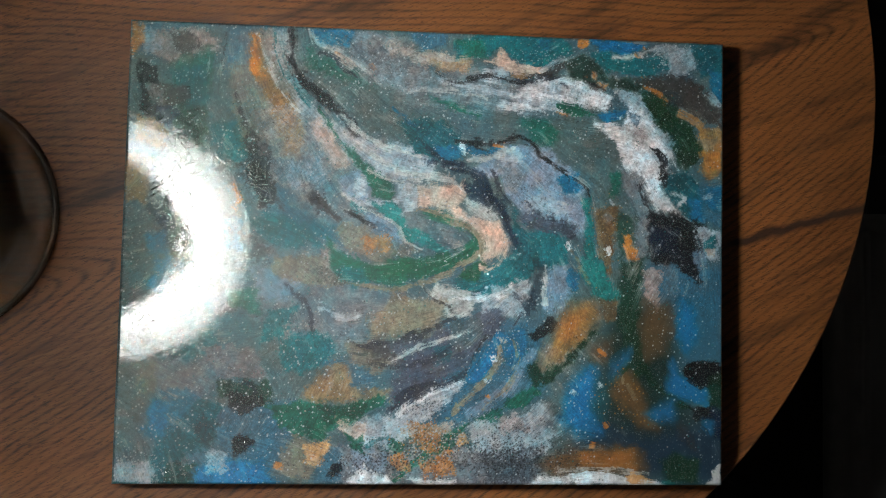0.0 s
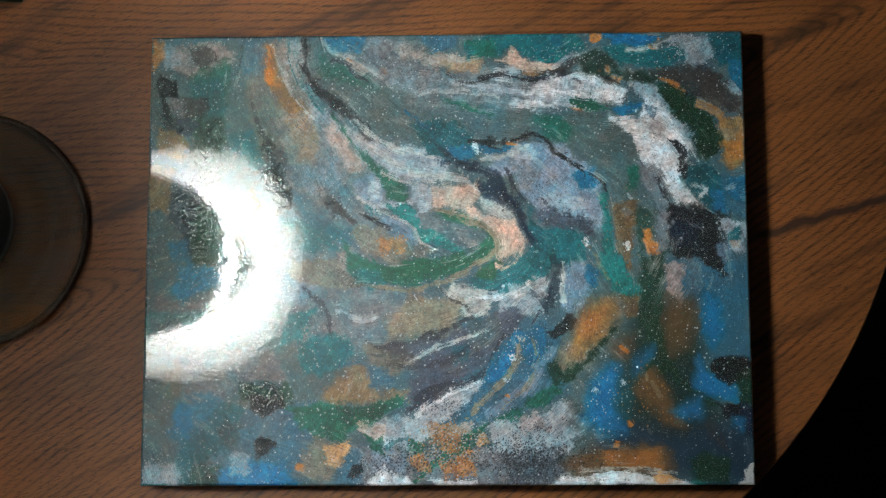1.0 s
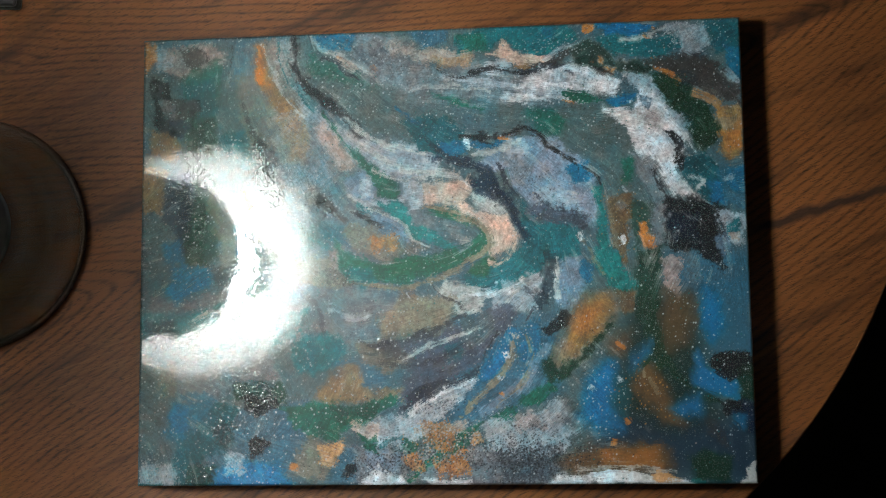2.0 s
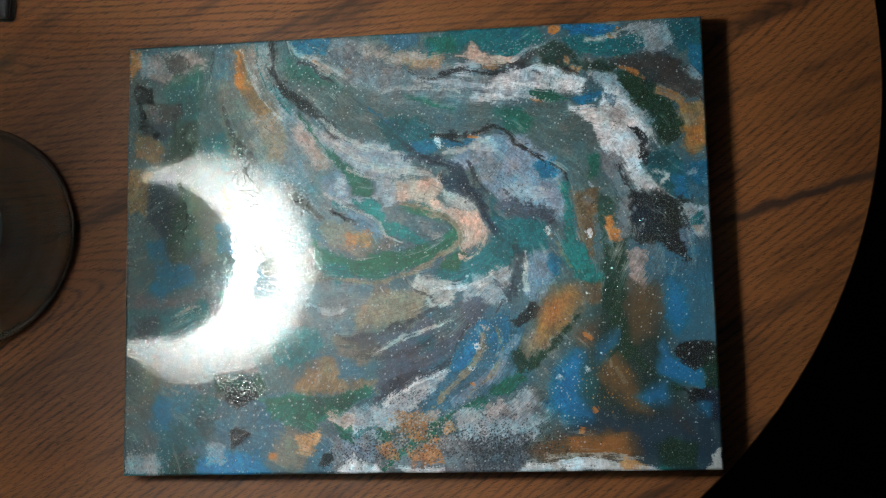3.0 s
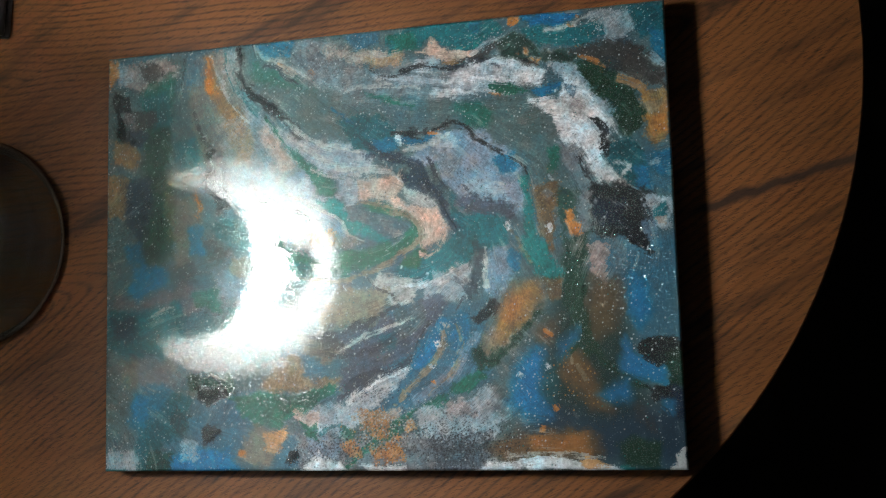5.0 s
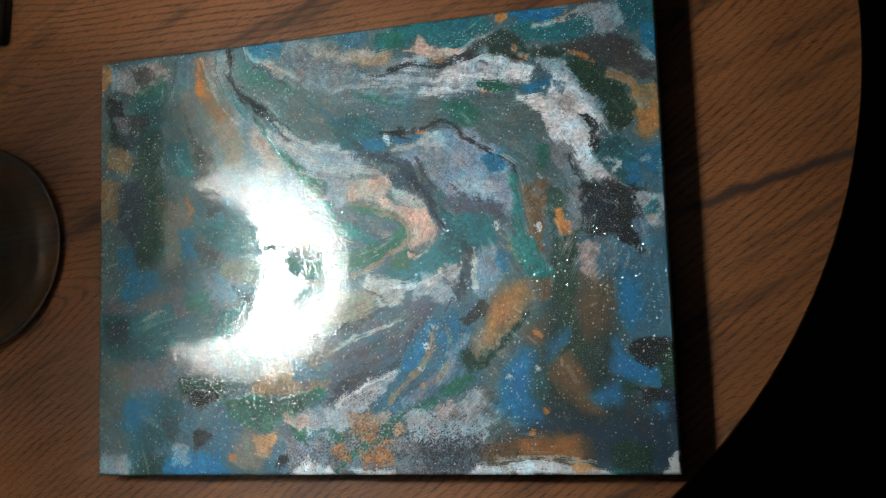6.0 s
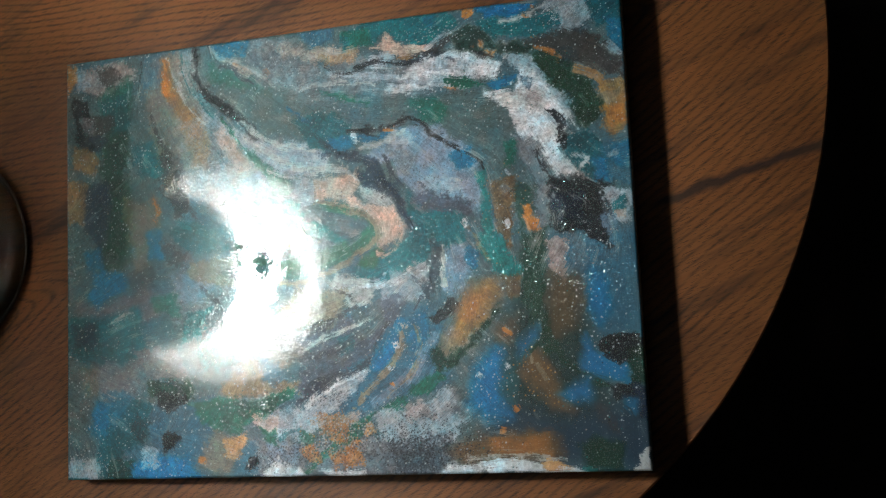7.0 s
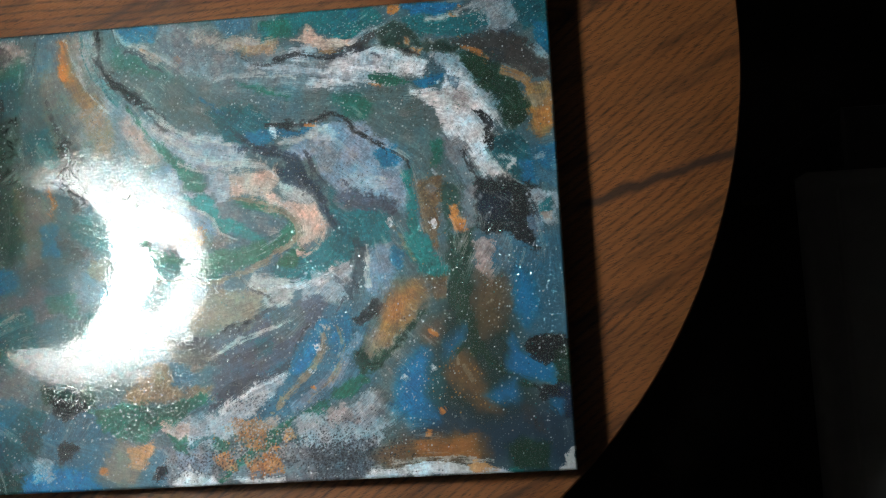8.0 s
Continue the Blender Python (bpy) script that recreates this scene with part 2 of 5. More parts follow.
def tube(points, radius, sides=8):
    """A round rod along a line of points."""
    bm = bmesh.new()
    pts = [Vector(p) for p in points]
    rings = []
    for i, p in enumerate(pts):
        way = (pts[min(i + 1, len(pts) - 1)] - pts[max(i - 1, 0)]).normalized()
        q = way.to_track_quat("Z", "Y")
        rings.append([bm.verts.new(p + q @ Vector((radius * math.cos(2 * math.pi * k / sides), radius * math.sin(2 * math.pi * k / sides), 0))) for k in range(sides)])
    for a, b in zip(rings, rings[1:]):
        for k in range(sides):
            j = (k + 1) % sides
            bm.faces.new((a[k], a[j], b[j], b[k]))
    bm.faces.new(rings[0][::-1])
    bm.faces.new(rings[-1])
    bmesh.ops.recalc_face_normals(bm, faces=bm.faces[:])
    return bm


def holder(name, x, y, z, label, category, group=""):
    ob = new(name)
    ob.location = (x, y, z)
    ob.empty_display_size = 0.05
    return tagged(ob, label, category, group)


# ---- the room ----
RX0, RX1, RY0, RY1, RZ = -2.0, 2.2, -2.1, 1.9, 2.45
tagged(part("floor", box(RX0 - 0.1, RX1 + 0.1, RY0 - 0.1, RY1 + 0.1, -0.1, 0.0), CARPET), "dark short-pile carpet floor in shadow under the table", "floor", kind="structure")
tagged(part("ceiling", box(RX0 - 0.1, RX1 + 0.1, RY0 - 0.1, RY1 + 0.1, RZ, RZ + 0.1), CEILING), "plain off-white ceiling of a dim room", "ceiling", kind="structure")
for wname, b in (("wall_north", (RX0 - 0.1, RX1 + 0.1, RY1, RY1 + 0.1)), ("wall_south", (RX0 - 0.1, RX1 + 0.1, RY0 - 0.1, RY0)),
                 ("wall_west", (RX0 - 0.1, RX0, RY0, RY1)), ("wall_east", (RX1, RX1 + 0.1, RY0, RY1))):
    tagged(part(wname, box(*b, 0.0, RZ), WALL), "plain beige painted wall of a dim room", "wall", kind="structure")

# ---- the table ----
TCX, TCY, TR = -0.075, 0.1345, 0.4083


def round_table():
    t = holder("round_table", TCX, TCY, 0.0, "small round table with a brown oak-grain top", "table")
    z = TABLE_Z
    top = part("tabletop", lathe([(0, z - 0.0235), (TR - 0.004, z - 0.0235), (TR - 0.0015, z - 0.022), (TR - 0.0015, z - 0.0040), (TR, z - 0.0032), (TR, z - 0.0010), (TR - 0.0012, z), (0, z)], 192), WOOD, t)
    part("edge_band", lathe([(TR - 0.0016, z - 0.0215), (TR - 0.0008, z - 0.021), (TR - 0.0008, z - 0.0050), (TR - 0.0016, z - 0.0042)], 192), TABLE_EDGE, top, "dark edge band")
    part("apron", lathe([(0, z - 0.024), (0.24, z - 0.024), (0.24, z - 0.05), (0.225, z - 0.06), (0, z - 0.06)], 64), BLACK_METAL, t, "dark round under-frame")
    part("column", lathe([(0, z - 0.061), (0.06, z - 0.061), (0.035, z - 0.09), (0.032, 0.08), (0.05, 0.045), (0, 0.045)], 48), BLACK_METAL, t, "black pedestal column")
    part("foot_plate", lathe([(0, 0.044), (0.10, 0.042), (0.24, 0.022), (0.25, 0.012), (0.25, 0.0), (0, 0.0)], 64), BLACK_METAL, t, "black round foot")
    return t


round_table()

# ---- the painting ----
PW, PH = 0.4115, 0.3070
COLOURS = {
    "slate": (104, 114, 113), "bluegrey": (84, 114, 128), "grey": (134, 140, 143), "darkgrey": (52, 60, 66), "tan": (152, 138, 118),
    "pink": (178, 158, 154), "pinkgrey": (132, 124, 126), "peach": (216, 188, 172), "ochre": (168, 130, 78), "brownoch": (122, 92, 54),
    "orange": (204, 138, 58), "orangep": (212, 166, 116), "brown": (72, 64, 60), "black": (16, 20, 26), "charcoal": (50, 54, 64),
    "navy": (24, 48, 66), "lilac": (146, 156, 167), "darklilac": (92, 94, 104), "lightgrey": (186, 189, 193), "greyspeck": (134, 136, 140),
    "pale": (200, 197, 194), "white": (224, 223, 225), "green": (0, 100, 86), "olive": (56, 98, 80), "dkgreen": (0, 62, 46),
    "dkgreenb": (30, 54, 42), "teal": (0, 110, 114), "tealb": (0, 120, 118), "dkteal": (0, 92, 98), "blue": (6, 112, 136), "brightblue": (0, 122, 152),
    "moss": (38, 56, 50),
}
NX, NY = 960, 716
GX, GY = np.meshgrid(np.linspace(0, PW * 1000, NX), np.linspace(0, PH * 1000, NY))
rng = np.random.RandomState(7)


def field(cell):
    """Smooth noise between -1 and 1 over the sheet, with cells of that many millimetres."""
    w, h = int(PW * 1000 / cell) + 3, int(PH * 1000 / cell) + 3
    g = rng.uniform(-1, 1, (h, w))
    x, y = GX / cell, GY / cell
    i, j = x.astype(int), y.astype(int)
    fx, fy = x - i, y - j
    fx, fy = fx * fx * (3 - 2 * fx), fy * fy * (3 - 2 * fy)
    return (g[j, i] * (1 - fx) + g[j, i + 1] * fx) * (1 - fy) + (g[j + 1, i] * (1 - fx) + g[j + 1, i + 1] * fx) * fy


def rough_field(cell, octaves):
    total, amp = 0, 1.0
    for _ in range(octaves):
        total, amp, cell = total + amp * field(cell), amp * 0.62, cell / 2
    return total


def even(a):
    """The same noise with all its values spread evenly from 0 to 1."""
    rank = np.empty(a.size)
    rank[np.argsort(a.ravel())] = np.linspace(0, 1, a.size)
    return rank.reshape(a.shape)


WX = GX + 0.9 * rough_field(9, 5)
WY = GY + 0.9 * rough_field(9, 5)
CRUMBLE = rough_field(6, 4)
CLOUD = rough_field(13, 5)
GRIT = even(rough_field(1.9, 3))
FINE = even(rough_field(0.85, 2))
sheet = np.empty((NY, NX, 3))
sheet[:] = linear(*COLOURS["slate"])
drift = np.clip(0.5 + 0.5 * rough_field(40, 4), 0, 1)[..., None]
sheet = sheet * (1 - 0.5 * drift) + 0.5 * drift * np.array(linear(*COLOURS["bluegrey"]))
relief = 0.10 * rough_field(30, 5)
flow_c, flow_s = 0.02 * rough_field(60, 2), 0.02 * rough_field(60, 2)


def window(points, reach):
    x0, x1 = np.searchsorted(GX[0], [points[:, 0].min() - reach, points[:, 0].max() + reach])
    y0, y1 = np.searchsorted(GY[:, 0], [points[:, 1].min() - reach, points[:, 1].max() + reach])
    return slice(y0, y1), slice(x0, x1)


def lay(colour, cover, grain, win, a):
    """Blend one pigment in; a grainy one breaks up into dabs where it thins out."""
    global sheet
    a = np.clip(a, 0, 1)
    a = a * a * (3 - 2 * a)
    dab = 0.55 * GRIT[win] + 0.45 * FINE[win]
    broken = np.clip((a * 1.15 - 0.08 - dab) * 7.0 + 0.5, 0, 1)
    a = a * np.clip(1 + 0.35 * grain * CLOUD[win], 0.25, 1.2)
    a = ((a * (1 - grain) + broken * grain) * (1 - (1 - cover) * (1 + grain * (FINE[win] - 0.5))))[..., None]
    tone = 1 + (0.05 + 0.14 * grain) * CRUMBLE[win] + (0.06 + 0.20 * grain) * (GRIT[win] - 0.5) + (0.06 + 0.16 * grain) * (FINE[win] - 0.5)
    tint = np.array(linear(*COLOURS[colour])) * tone[..., None]
    sheet[win] = sheet[win] * (1 - a) + np.clip(tint, 0.002, 1) * a
    relief[win] += a[..., 0] * 0.08 * grain


def patch(colour, cover, soft, grain, *points):
    """A pool of paint inside the outline of the points, in millimetres from the lower left corner."""
    p = np.array(points, float)
    win = window(p, 3 * soft + 6)
    x, y = WX[win], WY[win]
    dist = np.full(x.shape, 1e9)
    inside = np.zeros(x.shape, bool)
    for a, b in zip(p, np.roll(p, -1, 0)):
        d = b - a
        s = np.clip(((x - a[0]) * d[0] + (y - a[1]) * d[1]) / (d @ d + 1e-9), 0, 1)
        dist = np.minimum(dist, np.hypot(x - a[0] - s * d[0], y - a[1] - s * d[1]))
        if abs(d[1]) > 1e-9:
            inside ^= ((a[1] > y) != (b[1] > y)) & (x < a[0] + (y - a[1]) / d[1] * d[0])
    ragged = min(1.0, 0.2 + 2 * grain)
    depth = np.where(inside, dist, -dist) + CRUMBLE[win] * ragged * (0.4 + 0.4 * soft)
    lay(colour, cover, grain, win, depth / (soft * (3.6 - 1.5 * ragged)) + 0.55)


def line(colour, half, cover, grain, *points):
    """A drag of paint along the points, in millimetres from the lower left corner, thinning towards its ends."""
    pts = [np.array(p, float) for p in points]
    ext = [2 * pts[0] - pts[1]] + pts + [2 * pts[-1] - pts[-2]]
    curve = []
    for k in range(1, len(ext) - 2):
        a, b, c, d = ext[k - 1:k + 3]
        for s in np.linspace(0, 1, 5, endpoint=False):
            curve.append(0.5 * (2 * b + (c - a) * s + (2 * a - 5 * b + 4 * c - d) * s * s + (3 * b - a - 3 * c + d) * s ** 3))
    curve = np.array(curve + [pts[-1]])
    win = window(curve, 2.5 * half + 8)
    x, y = WX[win], WY[win]
    best = np.full(x.shape, 1e9)
    turn = np.zeros(x.shape)
    for k, (a, b) in enumerate(zip(curve, curve[1:])):
        d = b - a
        s = np.clip(((x - a[0]) * d[0] + (y - a[1]) * d[1]) / (d @ d + 1e-9), 0, 1)
        taper = 0.55 + 0.45 * np.sin(np.pi * np.clip((k + s) / (len(curve) - 1), 0.02, 0.98)) ** 0.5
        dist = np.hypot(x - a[0] - s * d[0], y - a[1] - s * d[1]) / taper
        turn = np.where(dist < best, 2 * math.atan2(d[1], d[0]), turn)
        best = np.minimum(best, dist)
    lay(colour, cover, 0.6 * grain, win, (1.1 * half - best + CRUMBLE[win] * (0.25 + 0.2 * half)) / (0.7 * half + 0.35) + 0.5)
    pull = np.exp(-best / (1.5 * half + 8)) * min(1.0, len(points) / 3)
    flow_c[win] = flow_c[win] * (1 - pull) + pull * np.cos(turn)
    flow_s[win] = flow_s[win] * (1 - pull) + pull * np.sin(turn)


# ground washes
patch("slate", 0.8, 6.2, 0.2, (109, 302), (186, 301), (219, 236), (180, 227), (126, 260))
patch("bluegrey", 0.7, 6.2, 0.2, (93, 209), (142, 210), (159, 165), (129, 141), (95, 148))
patch("slate", 0.7, 6.2, 0.2, (227, 250), (298, 248), (338, 220), (326, 204), (298, 223), (270, 239))
patch("bluegrey", 0.8, 5.5, 0.1, (359, 150), (412, 151), (412, 84), (387, 84), (363, 115))
patch("navy", 0.8, 7, 0, (324, 45), (376, 47), (412, 38), (412, 1), (356, 5), (301, 22))
patch("moss", 0.9, 6.2, 0, (335, 122), (371, 122), (379, 84), (388, 45), (360, 34), (324, 45), (324, 91))
patch("bluegrey", 0.8, 6.2, 0.2, (214, 112), (284, 113), (285, 60), (223, 37), (185, 37))
patch("slate", 0.7, 6.2, 0.3, (81, 110), (130, 111), (161, 74), (131, 51), (87, 51))
patch("grey", 0.7, 5.5, 0.5, (126, 248), (180, 227), (189, 196), (143, 191))
patch("teal", 0.45, 5.5, 0.5, (94, 179), (140, 172), (144, 134), (99, 133))
patch("teal", 0.5, 6.2, 0.3, (127, 229), (158, 199), (143, 191), (120, 198))
patch("grey", 0.6, 5.5, 0.6, (95, 267), (118, 252), (188, 216), (205, 162), (151, 157), (105, 194))
patch("greyspeck", 0.65, 5.5, 0.7, (94, 163), (144, 161), (190, 127), (160, 96), (123, 81), (85, 110))
patch("grey", 0.5, 4.7, 0.6, (140, 299), (179, 301), (211, 255), (180, 250))
patch("tan", 0.4, 4.7, 0.7, (160, 112), (221, 120), (214, 97), (176, 82))
# top left corner and left side
patch("slate", 0.9, 4.7, 0.3, (0, 308), (72, 303), (77, 216), (54, 168), (1, 137))
patch("bluegrey", 0.8, 3.9, 0.3, (4, 304), (35, 305), (26, 280), (6, 286))
patch("pink", 0.75, 2.3, 0.8, (17, 301), (49, 303), (59, 291), (44, 282), (28, 277), (15, 285))
patch("brown", 0.8, 2, 0.8, (24, 301), (42, 299), (47, 291), (37, 284), (28, 290))
patch("lightgrey", 0.6, 1.6, 0.9, (6, 303), (18, 300), (21, 289), (11, 285))
patch("green", 0.6, 3.1, 0.5, (26, 280), (54, 292), (56, 268), (44, 257), (28, 267))
patch("dkgreen", 0.85, 3.9, 0.4, (36, 266), (54, 269), (52, 243), (49, 218), (54, 201), (54, 176), (54, 152), (31, 147), (25, 178), (30, 211), (31, 237))
patch("dkteal", 0.7, 3.1, 0.4, (28, 275), (49, 278), (54, 252), (40, 249))
patch("slate", 0.8, 3.9, 0.4, (56, 281), (72, 301), (82, 279), (84, 257), (72, 221), (56, 226))
patch("bluegrey", 0.8, 3.1, 0.2, (64, 303), (79, 303), (80, 279), (63, 272))
line("black", 0.6, 0.8, 0.5, (62, 300), (61, 285), (59, 272))
patch("black", 0.85, 2, 0.7, (6, 278), (18, 275), (21, 264), (13, 262), (17, 246), (26, 241), (17, 237), (9, 243), (7, 264))
patch("brown", 0.8, 2, 0.7, (22, 263), (37, 264), (43, 255), (31, 251), (19, 246), (15, 257))
patch("pinkgrey", 0.7, 1.6, 0.8, (13, 264), (23, 261), (24, 247), (17, 252))
patch("navy", 0.7, 2, 0.6, (20, 250), (36, 246), (30, 236), (19, 237))
patch("orange", 0.7, 2, 0.4, (1, 304), (9, 303), (8, 288), (2, 284))
patch("ochre", 0.7, 2.3, 0.5, (6, 243), (23, 238), (29, 230), (21, 221), (6, 225))
patch("ochre", 0.7, 2.7, 0.5, (1, 217), (17, 213), (14, 186), (1, 184))
patch("navy", 0.8, 3.9, 0.3, (14, 208), (33, 215), (36, 198), (30, 159), (17, 178))
patch("dkteal", 0.6, 3.1, 0.4, (54, 239), (77, 241), (77, 216), (63, 213))
patch("teal", 0.6, 2.3, 0.8, (67, 232), (86, 228), (77, 212), (65, 217))
patch("tan", 0.5, 4.7, 0.4, (47, 198), (74, 196), (76, 179), (68, 151), (56, 145), (54, 164))
line("orange", 1.6, 0.9, 0.7, (73, 194), (76, 186))
line("orange", 1.2, 0.7, 0.7, (72, 183), (75, 180))
patch("blue", 0.75, 2.7, 0.4, (67, 175), (77, 175), (79, 154), (67, 153))
patch("blue", 0.8, 2.7, 0.3, (16, 162), (29, 165), (31, 150), (18, 149))
patch("brightblue", 0.65, 3.1, 0.4, (24, 147), (50, 146), (49, 135), (36, 128), (24, 121), (18, 127))
patch("darkgrey", 0.6, 3.9, 0.4, (49, 148), (72, 149), (74, 134), (54, 131))
patch("pinkgrey", 0.5, 3.1, 0.4, (7, 127), (35, 123), (67, 135), (86, 117), (67, 109), (31, 116), (7, 116))
patch("green", 0.6, 2.3, 0.7, (69, 126), (90, 129), (94, 113), (72, 116))
patch("dkteal", 0.9, 3.1, 0.4, (3, 117), (31, 113), (59, 122), (63, 94), (53, 77), (31, 82), (3, 87))
patch("teal", 0.6, 2.7, 0.6, (28, 112), (59, 117), (60, 94), (40, 85), (26, 95))
patch("navy", 0.7, 3.1, 0.4, (5, 110), (25, 112), (25, 95), (7, 94))
line("pale", 1.2, 0.6, 0.8, (34, 109), (44, 113), (54, 116))
patch("dkteal", 0.8, 3.1, 0.7, (81, 175), (108, 179), (122, 156), (99, 155))
patch("black", 0.85, 2.3, 0.8, (77, 210), (91, 209), (100, 200), (97, 185), (88, 183), (83, 197))
patch("black", 0.5, 3.1, 0.8, (77, 167), (99, 157), (96, 145), (81, 148))
patch("lilac", 0.6, 3.1, 0.8, (85, 142), (120, 140), (116, 124), (90, 121))
patch("teal", 0.7, 2.3, 0.8, (96, 115), (116, 116), (107, 97), (92, 93))
patch("slate", 0.7, 3.9, 0.3, (1, 88), (26, 79), (22, 55), (15, 29), (1, 21))
patch("tan", 0.4, 2.7, 0.5, (14, 79), (28, 79), (26, 59), (15, 59))
patch("greyspeck", 0.7, 3.1, 0.7, (26, 79), (67, 84), (77, 70), (54, 57), (26, 58))
patch("pinkgrey", 0.7, 2.3, 0.8, (53, 90), (89, 89), (98, 69), (67, 70))
patch("blue", 0.55, 3.9, 0.4, (26, 61), (53, 58), (49, 46), (36, 30), (18, 30))
patch("brightblue", 0.4, 2.7, 0.6, (22, 55), (36, 54), (33, 38), (22, 36))
patch("bluegrey", 0.8, 4.7, 0.4, (58, 48), (115, 53), (117, 18), (98, 12), (71, 20))
patch("dkgreen", 0.85, 2.3, 0.7, (62, 69), (98, 66), (103, 53), (85, 52), (67, 58))
patch("black", 0.9, 1.6, 0.8, (71, 59), (94, 58), (97, 52), (81, 45), (74, 51))
patch("dkteal", 0.85, 3.5, 0.5, (53, 54), (68, 49), (63, 26), (44, 18), (31, 14), (24, 18), (36, 34), (49, 46))
patch("black", 0.5, 2.7, 0.7, (53, 46), (67, 38), (61, 24), (53, 26))
patch("dkteal", 0.9, 2.3, 0.6, (25, 14), (54, 13), (56, -1), (24, -1))
patch("dkgreen", 0.6, 1.6, 0.8, (35, 14), (53, 12), (53, -1), (33, 2))
patch("lightgrey", 0.7, 2.7, 0.8, (1, 14), (22, 15), (29, 6), (24, -1), (1, 2))
patch("teal", 0.7, 1.6, 0.5, (1, 2), (15, 2), (13, -1), (1, -1))
patch("brightblue", 0.9, 3.5, 0.4, (53, 8), (71, 18), (98, 14), (108, -1), (54, -1))
patch("lightgrey", 0.5, 2.3, 0.9, (61, 20), (73, 22), (71, 8), (61, 8))
patch("black", 0.95, 1.2, 0.9, (76, 28), (80, 33), (87, 30), (91, 26), (85, 20), (78, 19))
patch("grey", 0.55, 5.5, 0.6, (64, 300), (109, 302), (126, 248), (150, 211), (97, 213), (73, 254))
patch("tan", 0.35, 4.7, 0.7, (64, 277), (83, 278), (92, 232), (78, 216))
# marbled green of the lower left
patch("teal", 0.8, 3.5, 0.6, (106, 94), (126, 101), (142, 96), (139, 81), (123, 73), (108, 76))
patch("bluegrey", 0.75, 3.9, 0.5, (138, 83), (165, 82), (170, 63), (154, 59), (130, 65))
patch("ochre", 0.65, 3.9, 0.4, (132, 72), (149, 78), (155, 63), (181, 63), (162, 57), (131, 50), (124, 58))
patch("tan", 0.6, 3.1, 0.5, (149, 93), (168, 97), (184, 82), (169, 74), (153, 81))
patch("tan", 0.5, 3.1, 0.7, (146, 59), (165, 63), (180, 59), (169, 53))
patch("green", 0.92, 2, 0.7, (98, 50), (124, 54), (147, 51), (162, 56), (172, 59), (178, 55), (166, 47), (155, 39), (139, 36), (135, 28), (117, 32), (105, 41))
patch("dkgreen", 0.6, 2, 0.8, (131, 51), (165, 55), (162, 42), (139, 40))
patch("tan", 0.6, 3.5, 0.5, (114, 30), (132, 28), (137, 18), (128, 6), (115, 2), (106, 14))
patch("orangep", 0.75, 1.6, 0.6, (127, 28), (139, 26), (135, 13), (129, 17))
line("orange", 1.6, 0.8, 0.8, (106, 14), (110, 13))
patch("black", 0.85, 1.6, 0.8, (143, 12), (149, 14), (147, 6), (142, 5))
# ribbons of the upper left
patch("tan", 0.5, 3.9, 0.5, (84, 301), (102, 302), (111, 256), (119, 210), (97, 209), (88, 255))
patch("ochre", 0.8, 3.5, 0.5, (80, 301), (85, 301), (88, 280), (99, 268), (111, 252), (116, 233), (115, 218), (103, 220), (97, 242), (87, 264), (82, 274))
patch("orange", 0.9, 1.2, 0.6, (80, 284), (84, 284), (85, 273), (80, 273))
line("orange", 1.2, 0.6, 0.5, (81, 301), (82, 284))
patch("pink", 0.5, 2.3, 0.7, (89, 301), (95, 302), (98, 286), (93, 282))
patch("lightgrey", 0.55, 3.1, 0.7, (95, 304), (102, 304), (107, 275), (126, 250), (149, 232), (181, 215), (204, 216), (206, 206), (177, 204), (142, 225), (112, 254), (98, 278))
patch("teal", 0.5, 2, 0.6, (99, 298), (104, 290), (107, 275), (122, 258), (120, 252), (104, 271))
patch("slate", 0.8, 2.3, 0.5, (113, 302), (125, 289), (156, 269), (164, 254), (157, 240), (141, 253), (124, 268), (112, 283))
patch("green", 0.5, 2.7, 0.6, (117, 291), (140, 282), (168, 273), (164, 263), (137, 272), (121, 277))
patch("greyspeck", 0.7, 3.1, 0.7, (148, 303), (179, 301), (179, 274), (160, 269), (148, 284))
patch("slate", 0.8, 4.7, 0.1, (137, 268), (179, 270), (187, 254), (177, 240), (161, 236), (146, 253))
patch("blue", 0.9, 2, 0.5, (121, 305), (148, 305), (146, 295), (129, 294), (121, 300))
line("pale", 2, 0.6, 0.8, (119, 304), (125, 296), (136, 291), (150, 285), (160, 278))
line("peach", 2, 0.6, 0.8, (136, 288), (145, 286), (150, 281))
line("orange", 1.2, 0.6, 0.7, (136, 290), (139, 289))
line("orange", 1, 0.5, 0.8, (160, 283), (162, 279))
line("charcoal", 1.6, 0.8, 0.7, (125, 289), (135, 286), (142, 280), (148, 276), (152, 273))
line("black", 3.1, 0.95, 0.5, (108, 305), (107, 292), (112, 277), (121, 265), (133, 256), (143, 247), (154, 233))
line("black", 1.2, 0.9, 0.4, (103, 290), (107, 279), (112, 271), (120, 264))
line("charcoal", 1.2, 0.85, 0.6, (154, 233), (165, 226), (177, 220), (196, 217))
line("slate", 1.4, 0.9, 0.5, (110, 302), (110, 289), (114, 276))
patch("peach", 0.65, 3.1, 0.7, (120, 244), (134, 236), (147, 220), (147, 206), (135, 213), (125, 228))
patch("bluegrey", 0.7, 3.1, 0.7, (97, 215), (127, 218), (133, 199), (112, 196))
patch("black", 0.8, 2.3, 0.8, (71, 260), (76, 254), (81, 241), (87, 228), (85, 220), (79, 232), (75, 245))
patch("black", 0.75, 2.3, 0.9, (81, 226), (92, 226), (101, 209), (97, 200), (87, 205))
